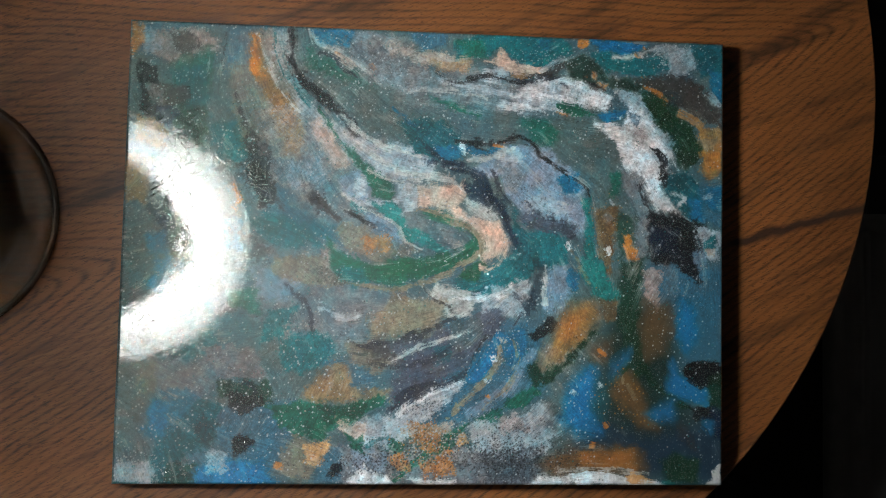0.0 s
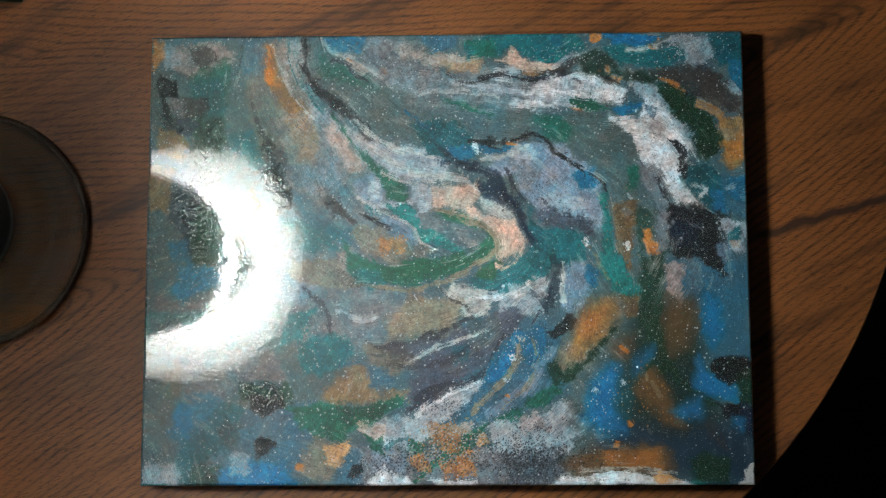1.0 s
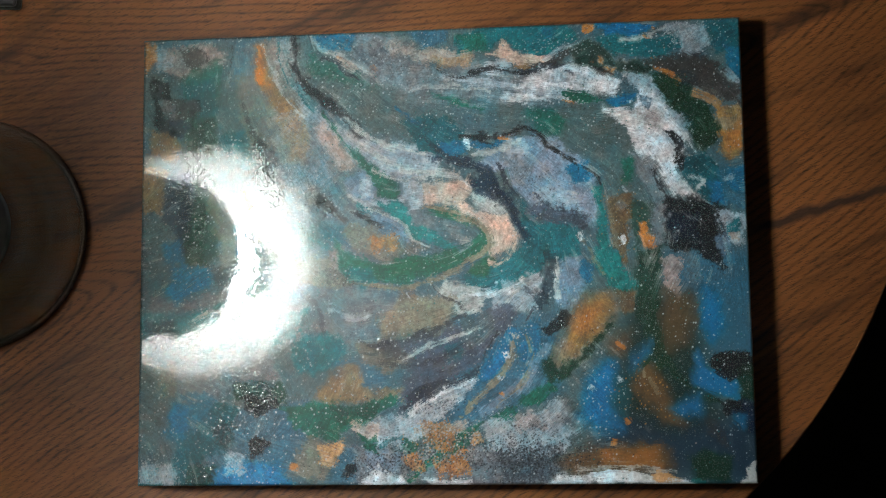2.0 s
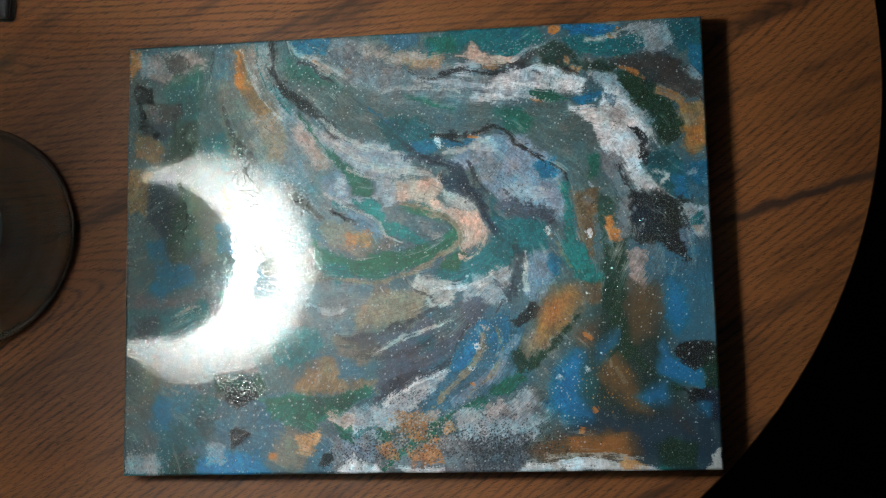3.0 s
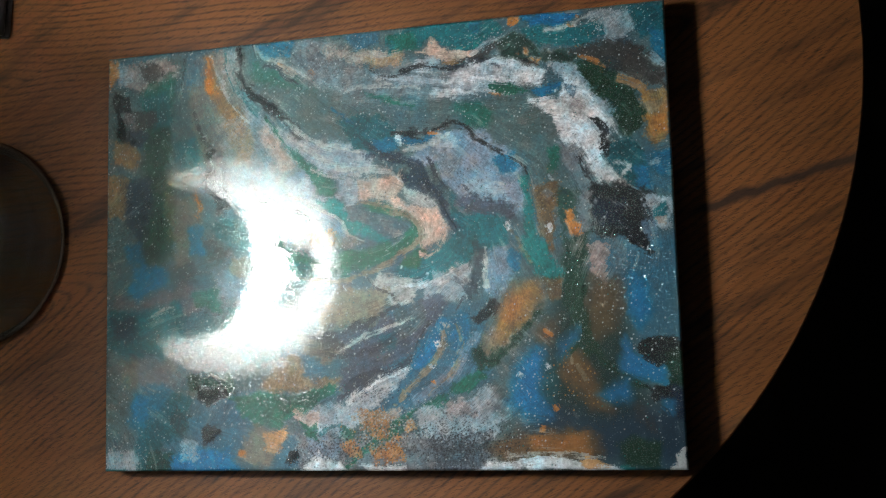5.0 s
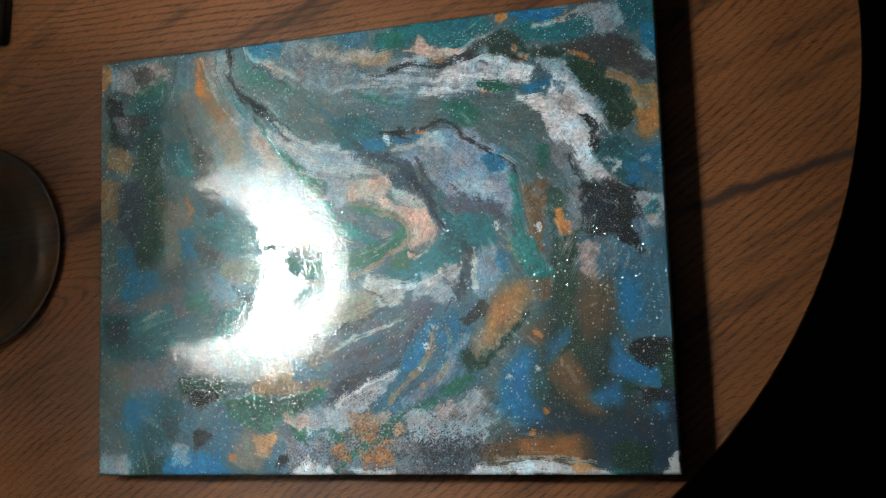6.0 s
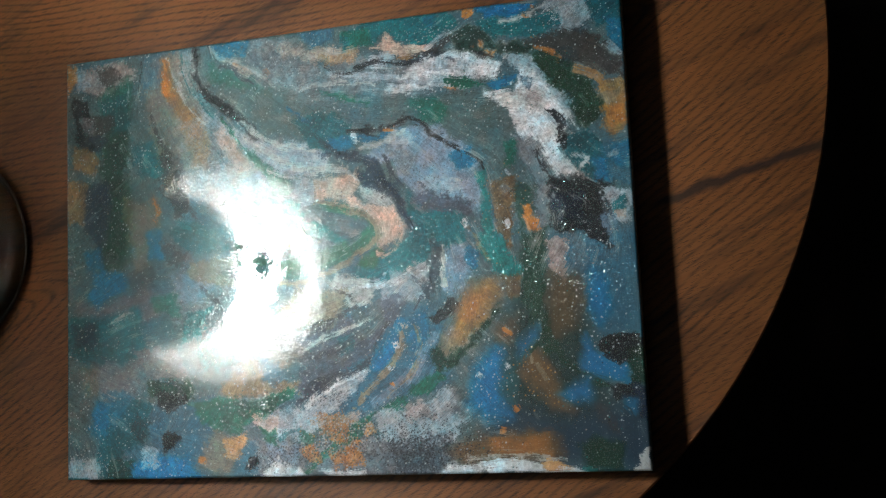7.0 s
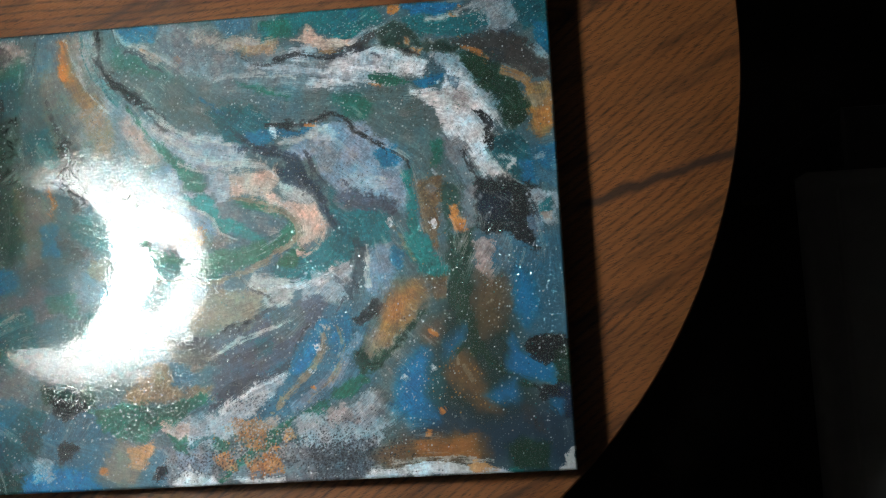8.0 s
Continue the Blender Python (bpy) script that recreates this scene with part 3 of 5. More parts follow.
patch("black", 0.55, 3.1, 0.9, (76, 218), (89, 209), (86, 197), (76, 205))
patch("pinkgrey", 0.6, 2, 0.9, (87, 226), (94, 224), (93, 215), (88, 217))
patch("lightgrey", 0.75, 2.3, 0.7, (141, 240), (161, 229), (189, 225), (205, 218), (205, 207), (181, 204), (157, 219), (142, 231))
line("pale", 1.6, 0.7, 0.8, (144, 235), (157, 225), (173, 215), (188, 210), (208, 208))
patch("lilac", 0.75, 2.3, 0.8, (142, 205), (161, 211), (165, 198), (159, 189), (146, 192))
patch("lightgrey", 0.7, 1.6, 0.9, (151, 201), (160, 205), (160, 194), (153, 191))
patch("green", 0.95, 1.2, 0.5, (143, 228), (153, 223), (158, 215), (168, 209), (177, 202), (180, 196), (176, 190), (166, 191), (162, 197), (160, 207), (152, 214), (147, 221))
line("green", 1, 0.95, 0.5, (127, 252), (135, 240), (141, 230), (146, 225))
line("lightgrey", 2, 0.85, 0.5, (145, 193), (152, 187), (164, 187), (174, 187), (186, 192), (195, 198))
patch("lightgrey", 0.85, 2, 0.5, (180, 203), (198, 201), (197, 188), (187, 184), (182, 192))
line("slate", 1.2, 0.6, 0.5, (194, 200), (198, 195), (195, 189))
patch("lilac", 0.8, 2.3, 0.7, (158, 182), (175, 179), (182, 169), (186, 161), (167, 165))
patch("bluegrey", 0.7, 1.6, 0.6, (164, 173), (174, 172), (178, 163), (168, 165))
patch("tealb", 0.95, 1.2, 0.5, (161, 189), (170, 186), (177, 189), (184, 185), (187, 174), (201, 167), (213, 159), (223, 157), (209, 154), (199, 160), (186, 163), (182, 172), (174, 178))
line("teal", 1.6, 0.7, 0.6, (149, 188), (155, 183), (160, 182))
line("black", 3.1, 0.75, 0.8, (116, 207), (123, 194), (131, 183), (140, 177))
line("black", 1.6, 0.9, 0.7, (145, 182), (158, 176), (167, 172))
line("brown", 1.6, 0.6, 0.8, (128, 191), (134, 181), (141, 175))
patch("tan", 0.6, 3.5, 0.6, (138, 172), (159, 172), (183, 158), (199, 158), (175, 149), (148, 156))
patch("orange", 0.47, 3.5, 1, (159, 165), (175, 166), (180, 158), (163, 155))
patch("pink", 0.6, 2.3, 0.8, (130, 157), (141, 161), (144, 142), (133, 140))
# green hook and its ribbon
patch("green", 0.95, 1.6, 0.4, (135, 166), (145, 152), (167, 146), (197, 153), (221, 155), (232, 162), (233, 168), (220, 173), (209, 178), (197, 181), (208, 184), (222, 180), (237, 172), (242, 163), (238, 154), (221, 144), (198, 137), (179, 132), (160, 135), (144, 137), (136, 148))
patch("olive", 0.8, 3.1, 0.3, (167, 146), (205, 152), (230, 159), (235, 166), (239, 163), (232, 153), (198, 140), (175, 138))
patch("teal", 0.6, 2, 0.6, (140, 145), (159, 142), (167, 134), (152, 130))
patch("grey", 0.85, 1.6, 0.4, (208, 174), (216, 171), (225, 162), (221, 160), (213, 164))
patch("olive", 0.85, 2, 0.4, (199, 182), (220, 180), (240, 170), (243, 161), (240, 153), (236, 159), (235, 166), (220, 175))
patch("tan", 0.7, 3.1, 0.7, (99, 150), (129, 151), (140, 138), (160, 132), (129, 132), (99, 137))
patch("darkgrey", 0.5, 2.7, 0.9, (121, 145), (140, 142), (152, 132), (129, 134))
patch("peach", 0.95, 2, 0.5, (194, 201), (216, 201), (226, 203), (226, 193), (221, 187), (233, 180), (251, 178), (258, 163), (256, 155), (247, 152), (240, 144), (239, 154), (242, 162), (233, 175), (216, 183), (196, 188))
patch("pale", 0.8, 1.6, 0.8, (228, 193), (239, 193), (249, 185), (252, 178), (240, 179), (230, 184))
line("tan", 1.6, 0.9, 0.5, (160, 131), (179, 130), (198, 134), (215, 141), (229, 149), (238, 157), (239, 164), (229, 172), (218, 176))
patch("olive", 0.9, 1.6, 0.4, (226, 142), (239, 150), (249, 143), (240, 133), (223, 131))
patch("teal", 0.95, 1.6, 0.5, (223, 136), (235, 136), (242, 144), (252, 149), (260, 155), (276, 154), (279, 143), (268, 138), (256, 132), (244, 127), (233, 127), (223, 129))
line("peach", 1.2, 0.85, 0.6, (239, 146), (245, 144), (251, 148), (253, 153))
patch("teal", 0.95, 2.3, 0.5, (262, 175), (275, 171), (291, 174), (300, 164), (299, 150), (283, 147), (272, 148), (263, 155), (261, 165))
patch("dkteal", 0.8, 2, 0.6, (261, 187), (269, 180), (275, 160), (272, 140), (264, 148), (263, 167))
# lilac cloud and the dark lines round it
patch("dkteal", 0.95, 1.6, 0.6, (180, 243), (199, 247), (215, 243), (224, 236), (222, 226), (208, 217), (194, 223), (188, 233))
patch("blue", 0.7, 2.3, 0.5, (207, 229), (229, 226), (219, 217), (208, 219))
line("blue", 1.2, 0.7, 0.6, (176, 252), (186, 246), (196, 237))
patch("green", 0.7, 3.9, 0.3, (267, 248), (282, 250), (293, 239), (287, 229), (276, 233))
patch("green", 0.5, 1.6, 0.6, (230, 252), (238, 250), (235, 246))
patch("lilac", 0.95, 2.7, 0.5, (233, 213), (246, 224), (258, 230), (282, 230), (295, 219), (307, 211), (312, 199), (312, 183), (308, 166), (299, 175), (287, 176), (271, 178), (259, 193), (251, 209), (239, 208))
patch("lightgrey", 0.65, 2.7, 0.8, (271, 196), (291, 195), (300, 184), (283, 179), (271, 186))
patch("grey", 0.6, 2.7, 0.7, (245, 219), (259, 223), (271, 214), (263, 196), (253, 206))
patch("lightgrey", 0.6, 2.3, 0.8, (247, 224), (258, 228), (268, 224), (255, 217))
patch("darklilac", 0.85, 2.3, 0.6, (266, 183), (292, 182), (304, 174), (308, 165), (295, 169), (278, 171), (266, 176))
patch("charcoal", 0.5, 2.3, 0.8, (293, 181), (305, 178), (307, 166), (297, 170))
patch("blue", 0.85, 2.3, 0.5, (292, 208), (306, 212), (309, 201), (298, 198))
patch("blue", 0.85, 2, 0.5, (226, 227), (243, 228), (256, 226), (237, 221))
line("pale", 2, 0.75, 0.7, (230, 220), (246, 222), (260, 227))
line("white", 1.6, 0.95, 0.5, (224, 229), (227, 224))
patch("navy", 0.9, 2, 0.6, (198, 218), (219, 216), (239, 212), (248, 198), (257, 183), (260, 174), (266, 162), (262, 159), (255, 174), (247, 188), (232, 193), (226, 203), (235, 201), (231, 208), (216, 212))
patch("charcoal", 0.6, 1.6, 0.8, (239, 198), (251, 190), (259, 177), (253, 177), (243, 188))
line("pale", 1.6, 0.7, 0.8, (181, 210), (196, 208), (216, 205), (226, 199))
line("black", 1.8, 0.95, 0.5, (220, 232), (235, 230), (250, 233), (266, 235), (276, 230), (281, 224), (289, 218), (298, 212))
line("black", 1.2, 0.9, 0.6, (235, 228), (243, 227))
line("orange", 1, 0.7, 0.7, (247, 231), (253, 228))
line("black", 1.2, 0.85, 0.6, (303, 210), (312, 205), (315, 197))
line("black", 1.2, 0.8, 0.6, (315, 210), (322, 204), (327, 197))
line("charcoal", 1.6, 0.85, 0.7, (194, 233), (203, 226), (210, 219), (222, 213))
# the upper bands
patch("grey", 0.85, 3.1, 0.7, (175, 287), (202, 282), (246, 282), (274, 273), (298, 268), (306, 254), (282, 249), (250, 253), (211, 261), (179, 266), (164, 273))
patch("bluegrey", 0.85, 2, 0.4, (187, 305), (215, 305), (208, 297), (194, 293))
patch("peach", 0.6, 3.1, 0.7, (171, 299), (187, 296), (206, 291), (231, 290), (228, 280), (202, 282), (187, 287), (175, 291))
patch("ochre", 0.45, 2.3, 0.7, (202, 287), (230, 288), (228, 280), (206, 280))
patch("teal", 0.95, 1.6, 0.5, (218, 299), (237, 307), (297, 307), (302, 296), (292, 291), (277, 285), (265, 289), (257, 294), (250, 298), (242, 291), (220, 290))
patch("green", 0.7, 2.7, 0.4, (220, 301), (237, 302), (241, 290), (223, 290))
patch("blue", 0.4, 2.3, 0.5, (277, 305), (287, 305), (285, 297), (277, 298))
line("tealb", 0.8, 0.8, 0.8, (281, 289), (291, 296), (297, 302))
patch("peach", 0.9, 1.6, 0.7, (237, 287), (246, 292), (252, 297), (258, 290), (269, 287), (283, 285), (274, 278), (258, 280), (249, 284))
line("lightgrey", 1.6, 0.7, 0.8, (279, 284), (291, 289), (297, 291))
line("lightgrey", 2.3, 0.75, 0.8, (207, 274), (226, 271), (250, 266), (278, 261), (302, 257))
patch("lightgrey", 0.8, 1.6, 0.9, (238, 280), (250, 283), (258, 278), (250, 273), (239, 275))
line("white", 2, 0.75, 0.8, (250, 258), (270, 257), (290, 255), (306, 253))
line("pale", 1.2, 0.6, 0.9, (187, 266), (214, 267), (242, 263))
line("black", 1, 0.9, 0.6, (206, 279), (218, 273), (238, 277), (250, 276), (262, 273), (274, 272), (282, 275))
patch("charcoal", 0.85, 1.6, 0.7, (257, 276), (274, 277), (289, 282), (300, 279), (294, 273), (270, 271))
line("brown", 1.6, 0.8, 0.6, (268, 278), (283, 281), (297, 287))
line("ochre", 1, 0.7, 0.7, (258, 278), (270, 278))
patch("white", 0.92, 2, 0.6, (276, 276), (297, 279), (314, 274), (324, 268), (331, 265), (327, 257), (306, 260), (282, 262), (258, 265))
patch("lightgrey", 0.8, 2, 0.9, (274, 273), (298, 274), (314, 269), (290, 264))
line("navy", 1.2, 0.8, 0.7, (292, 274), (298, 273))
patch("green", 0.9, 2, 0.5, (200, 263), (215, 259), (238, 252), (236, 249), (215, 255))
patch("green", 0.95, 1.2, 0.6, (289, 260), (302, 261), (315, 255), (319, 251), (306, 252), (291, 255))
patch("lightgrey", 0.8, 2.3, 0.8, (333, 272), (350, 269), (363, 252), (377, 232), (370, 228), (358, 244), (342, 260))
patch("white", 0.95, 1.6, 0.6, (318, 248), (338, 247), (344, 262), (352, 259), (359, 247), (367, 236), (372, 224), (365, 205), (372, 196), (377, 188), (363, 188), (355, 200), (346, 211), (337, 223), (331, 235))
patch("pale", 0.7, 3.1, 0.6, (322, 246), (354, 245), (358, 232), (334, 235))
line("pink", 1.6, 0.4, 0.7, (323, 245), (338, 245), (355, 239))
patch("blue", 0.85, 1.6, 0.5, (321, 253), (331, 257), (340, 257), (339, 251), (326, 249))
patch("bluegrey", 0.7, 2, 0.8, (342, 256), (350, 252), (348, 246), (343, 250))
line("orange", 1.2, 0.6, 0.8, (290, 253), (298, 252))
patch("grey", 0.6, 2, 0.8, (338, 216), (352, 212), (359, 191), (346, 196))
patch("black", 0.95, 1.2, 0.7, (356, 233), (365, 231), (371, 223), (369, 217), (375, 208), (369, 202), (364, 209), (365, 221))
patch("dkgreen", 0.97, 1.6, 0.5, (349, 270), (362, 272), (374, 261), (389, 248), (396, 234), (392, 221), (383, 216), (375, 229), (370, 241), (358, 254))
patch("dkgreenb", 0.9, 2, 0.5, (297, 289), (311, 295), (322, 287), (334, 279), (356, 277), (351, 269), (334, 273), (326, 274), (318, 274), (301, 277))
line("white", 0.8, 0.7, 0.9, (364, 240), (371, 229), (379, 217))
patch("orange", 0.95, 0.8, 0.5, (304, 306), (312, 306), (312, 300), (306, 301))
patch("orange", 0.9, 0.8, 0.6, (320, 277), (327, 275), (326, 271), (320, 272))
line("orange", 1.6, 0.7, 0.7, (317, 283), (319, 279))
patch("black", 0.85, 1.2, 0.7, (309, 278), (322, 275), (326, 270), (317, 271))
patch("brightblue", 0.9, 1.6, 0.3, (313, 306), (356, 305), (355, 301), (338, 297), (321, 299))
patch("teal", 0.92, 1.6, 0.7, (312, 296), (329, 297), (346, 293), (370, 297), (373, 289), (358, 282), (338, 283), (325, 286))
line("pale", 1.2, 0.8, 0.8, (331, 295), (346, 295), (356, 299), (362, 303))
line("orange", 1, 0.8, 0.6, (353, 302), (355, 301))
line("orange", 1, 0.7, 0.6, (346, 296), (350, 295))
patch("lightgrey", 0.55, 2.3, 1, (354, 300), (370, 305), (387, 303), (392, 289), (378, 280), (371, 284), (373, 296))
patch("dkteal", 0.9, 2.3, 0.7, (386, 304), (410, 306), (410, 284), (394, 285))
patch("blue", 0.7, 2.3, 0.3, (401, 286), (412, 286), (412, 265), (403, 269))
patch("brown", 0.85, 2.7, 0.6, (346, 280), (374, 283), (395, 277), (408, 262), (410, 247), (395, 253), (378, 261), (362, 270))
patch("darkgrey", 0.6, 2, 0.7, (364, 272), (378, 271), (383, 259), (372, 261))
line("lightgrey", 1.2, 0.6, 0.9, (401, 272), (408, 264))
line("orange", 1.2, 0.6, 0.7, (352, 275), (364, 269), (370, 264))
line("ochre", 2.3, 0.8, 0.5, (378, 256), (387, 253), (395, 247), (397, 237))
patch("ochre", 0.85, 2.3, 0.5, (393, 248), (411, 245), (411, 218), (401, 209), (395, 221), (397, 237))
patch("orange", 0.6, 2.3, 0.5, (397, 230), (410, 230), (409, 218), (399, 217))
patch("tan", 0.7, 1.6, 0.8, (394, 239), (406, 240), (404, 232), (395, 233))
patch("dkteal", 0.92, 2.3, 0.7, (370, 209), (383, 217), (392, 209), (398, 190), (392, 181), (380, 189), (371, 199))
patch("bluegrey", 0.7, 3.1, 0.5, (395, 208), (411, 208), (411, 178), (395, 182))
patch("blue", 0.8, 2.3, 0.3, (400, 205), (412, 205), (412, 189), (402, 192))
patch("brightblue", 0.7, 2.3, 0.2, (386, 195), (396, 197), (397, 183), (389, 182))
line("lightgrey", 1.2, 0.7, 0.9, (397, 198), (402, 199))
line("white", 1.2, 0.6, 0.9, (375, 201), (383, 197), (379, 192))
# right middle
patch("greyspeck", 0.8, 2.7, 0.5, (337, 216), (352, 209), (359, 185), (356, 161), (349, 149), (343, 152), (347, 184))
patch("black", 0.95, 2, 0.6, (356, 188), (371, 184), (385, 180), (390, 166), (398, 150), (394, 138), (383, 145), (375, 150), (360, 151), (358, 165))
patch("navy", 0.6, 2.7, 0.5, (359, 177), (379, 174), (377, 158), (361, 159))
patch("black", 0.8, 2, 0.7, (379, 184), (397, 178), (402, 173), (385, 167))
patch("lightgrey", 0.8, 1.6, 0.8, (394, 176), (410, 174), (410, 154), (399, 156), (393, 165))
patch("black", 0.6, 1.2, 0.8, (385, 166), (395, 168), (395, 162), (385, 160))
patch("teal", 0.8, 1.2, 0.7, (397, 168), (406, 171), (406, 162), (398, 160))
patch("peach", 0.7, 1.2, 0.7, (399, 161), (407, 162), (405, 156))
patch("lilac", 0.5, 2.3, 0.8, (389, 162), (399, 154), (395, 146), (389, 154))
patch("pink", 0.85, 1.6, 0.9, (354, 146), (368, 147), (366, 130), (362, 118), (355, 129))
patch("grey", 0.5, 2.3, 0.8, (369, 152), (379, 146), (377, 130), (367, 134))
patch("brownoch", 0.7, 4.7, 0.1, (355, 124), (370, 124), (375, 107), (367, 91), (355, 83), (351, 103))
patch("brightblue", 0.85, 3.5, 0.05, (381, 127), (388, 121), (392, 103), (386, 91), (379, 103))
patch("slate", 0.7, 3.1, 0.4, (314, 215), (334, 208), (335, 188), (321, 188))
patch("brownoch", 0.9, 2.3, 0.5, (318, 189), (335, 189), (333, 165), (331, 143), (325, 143), (321, 164))
line("tan", 1.2, 0.7, 0.9, (319, 191), (320, 176), (324, 161), (326, 147))
line("lightgrey", 1.6, 0.8, 0.8, (330, 195), (332, 191))
line("white", 1.2, 0.85, 0.8, (328, 161), (330, 157))
line("grey", 2.3, 0.6, 0.8, (327, 184), (331, 182))
patch("green", 0.75, 2.3, 0.5, (328, 212), (338, 212), (337, 198), (330, 198))
patch("dkgreen", 0.65, 3.1, 0.4, (336, 184), (347, 185), (348, 161), (335, 152))
patch("orange", 0.9, 1.2, 0.5, (340, 170), (345, 171), (344, 165), (350, 159), (348, 152), (342, 155), (343, 161))
patch("tealb", 0.95, 2, 0.4, (310, 195), (316, 196), (318, 168), (323, 153), (329, 138), (337, 129), (331, 125), (319, 129), (311, 140), (310, 160), (314, 176))
patch("dkgreen", 0.88, 3.1, 0.3, (338, 153), (354, 153), (351, 130), (350, 107), (352, 83), (358, 75), (348, 73), (341, 91), (338, 114), (335, 137))
line("dkgreen", 2, 0.8, 0.4, (353, 83), (364, 67), (376, 58), (388, 52))
patch("brownoch", 0.8, 2.3, 0.4, (324, 125), (335, 126), (334, 113), (327, 109))
# centre below the cloud
patch("lightgrey", 0.75, 3.1, 0.7, (248, 134), (274, 137), (270, 113), (246, 112), (233, 103), (243, 122))
patch("lilac", 0.9, 2.7, 0.5, (284, 147), (299, 148), (302, 133), (299, 121), (293, 113), (284, 119), (285, 136))
patch("charcoal", 0.6, 2.7, 0.6, (275, 153), (284, 148), (282, 128), (274, 113), (270, 120), (276, 136))
patch("navy", 0.5, 2.3, 0.6, (268, 129), (278, 131), (276, 113), (268, 113))
line("grey", 1.2, 0.7, 0.8, (288, 129), (294, 119), (292, 112))
patch("blue", 0.75, 1.6, 0.5, (301, 145), (308, 141), (306, 132), (300, 136))
line("white", 1.4, 0.9, 0.6, (300, 164), (301, 159))
line("tan", 1.2, 0.6, 0.9, (302, 158), (309, 149), (315, 137))
patch("pale", 0.8, 2.3, 0.7, (209, 136), (234, 128), (234, 112), (218, 112), (205, 127))
line("white", 1.6, 0.9, 0.6, (221, 125), (241, 125), (256, 130), (262, 135))
patch("tan", 0.85, 2.7, 0.6, (179, 129), (207, 123), (217, 122), (207, 104), (183, 100), (163, 100), (171, 112))
line("white", 1.2, 0.8, 0.8, (183, 127), (185, 123))
line("black", 1, 0.75, 0.7, (201, 132), (210, 123), (222, 116))
patch("darklilac", 0.88, 3.5, 0.5, (161, 94), (191, 96), (214, 104), (234, 112), (249, 119), (261, 113), (246, 94), (234, 81), (218, 74), (200, 58), (181, 47), (180, 59), (184, 78))
patch("slate", 0.6, 3.1, 0.6, (218, 107), (241, 113), (241, 98), (222, 86))
patch("dkteal", 0.5, 2.3, 0.5, (210, 91), (220, 92), (218, 82), (210, 82))
patch("brown", 0.6, 3.1, 0.5, (151, 96), (176, 92), (188, 82), (168, 83))
line("charcoal", 3.5, 0.8, 0.6, (181, 50), (196, 62), (219, 66), (231, 76))
line("charcoal", 2, 0.75, 0.7, (158, 92), (183, 95), (202, 101), (222, 112))
line("black", 0.8, 0.7, 0.8, (185, 97), (202, 103), (218, 111))
line("black", 1.2, 0.7, 0.8, (234, 82), (241, 94), (246, 101))
patch("black", 0.9, 1.6, 0.8, (271, 102), (280, 106), (290, 112), (295, 108), (286, 100), (276, 96))
patch("blue", 0.85, 2.3, 0.5, (234, 82), (253, 102), (258, 98), (250, 79), (235, 66), (230, 62))
patch("brightblue", 0.75, 2.3, 0.4, (236, 75), (251, 92), (247, 77), (237, 68))
patch("blue", 0.85, 2.3, 0.6, (257, 102), (272, 105), (270, 83), (263, 73), (259, 82))
patch("bluegrey", 0.7, 2, 0.7, (272, 98), (284, 96), (276, 83), (271, 83))
line("tan", 2, 0.85, 0.6, (254, 93), (251, 79), (242, 66), (231, 56), (223, 47))
line("peach", 1.2, 0.7, 0.8, (253, 98), (257, 95))
line("white", 1.2, 0.9, 0.7, (248, 86), (251, 82))
line("white", 1, 0.8, 0.8, (244, 69), (247, 69))
line("lilac", 3.5, 0.7, 0.6, (276, 90), (266, 72), (250, 57), (235, 46))
line("orange", 1, 0.8, 0.7, (245, 59), (247, 58))
patch("ochre", 0.92, 4.3, 0.1, (303, 121), (320, 122), (322, 114), (312, 95), (297, 83), (284, 78), (290, 98))
patch("orange", 0.5, 3.9, 0.1, (300, 116), (313, 118), (304, 98), (294, 92))
patch("tan", 0.7, 3.1, 0.2, (280, 90), (294, 91), (288, 77), (280, 77))
patch("slate", 0.7, 3.1, 0.2, (300, 83), (316, 93), (327, 91), (316, 79), (296, 64))
patch("brownoch", 0.7, 3.9, 0.1, (318, 95), (333, 99), (328, 83), (316, 83))
patch("dkgreen", 0.9, 2, 0.5, (273, 79), (280, 83), (284, 73), (296, 83), (312, 96), (319, 108), (321, 102), (308, 86), (290, 71), (277, 64))
patch("green", 0.92, 1.6, 0.6, (260, 58), (276, 65), (283, 61), (269, 51), (257, 51))
patch("green", 0.9, 1.6, 0.6, (249, 49), (257, 51), (254, 43), (251, 35), (240, 36), (237, 44))
patch("teal", 0.7, 1.6, 0.6, (240, 42), (251, 43), (249, 36), (241, 37))
# lower band
patch("lightgrey", 0.88, 2.3, 0.8, (181, 44), (200, 57), (212, 64), (228, 69), (232, 67), (223, 59), (212, 47), (200, 40), (186, 25), (162, 25), (146, 36), (162, 44))
patch("peach", 0.6, 2.3, 0.8, (146, 43), (166, 40), (163, 30), (147, 33))
patch("greyspeck", 0.8, 2.7, 0.8, (142, 25), (183, 25), (184, 2), (144, 2))
patch("bluegrey", 0.7, 2.7, 0.6, (131, 18), (147, 25), (148, 3), (131, 1))
patch("black", 0.9, 1.6, 0.9, (141, 11), (148, 13), (148, 6), (142, 4))
patch("lilac", 0.6, 2.3, 0.8, (155, 22), (177, 22), (178, 9), (155, 10))
patch("greyspeck", 0.85, 2.7, 0.9, (185, 22), (246, 24), (287, 12), (287, 0), (186, 0))
patch("lightgrey", 0.75, 3.1, 0.8, (229, 39), (261, 45), (287, 54), (299, 39), (287, 22), (262, 17), (242, 21))
patch("pink", 0.65, 2.7, 0.7, (252, 45), (271, 45), (275, 35), (257, 32))
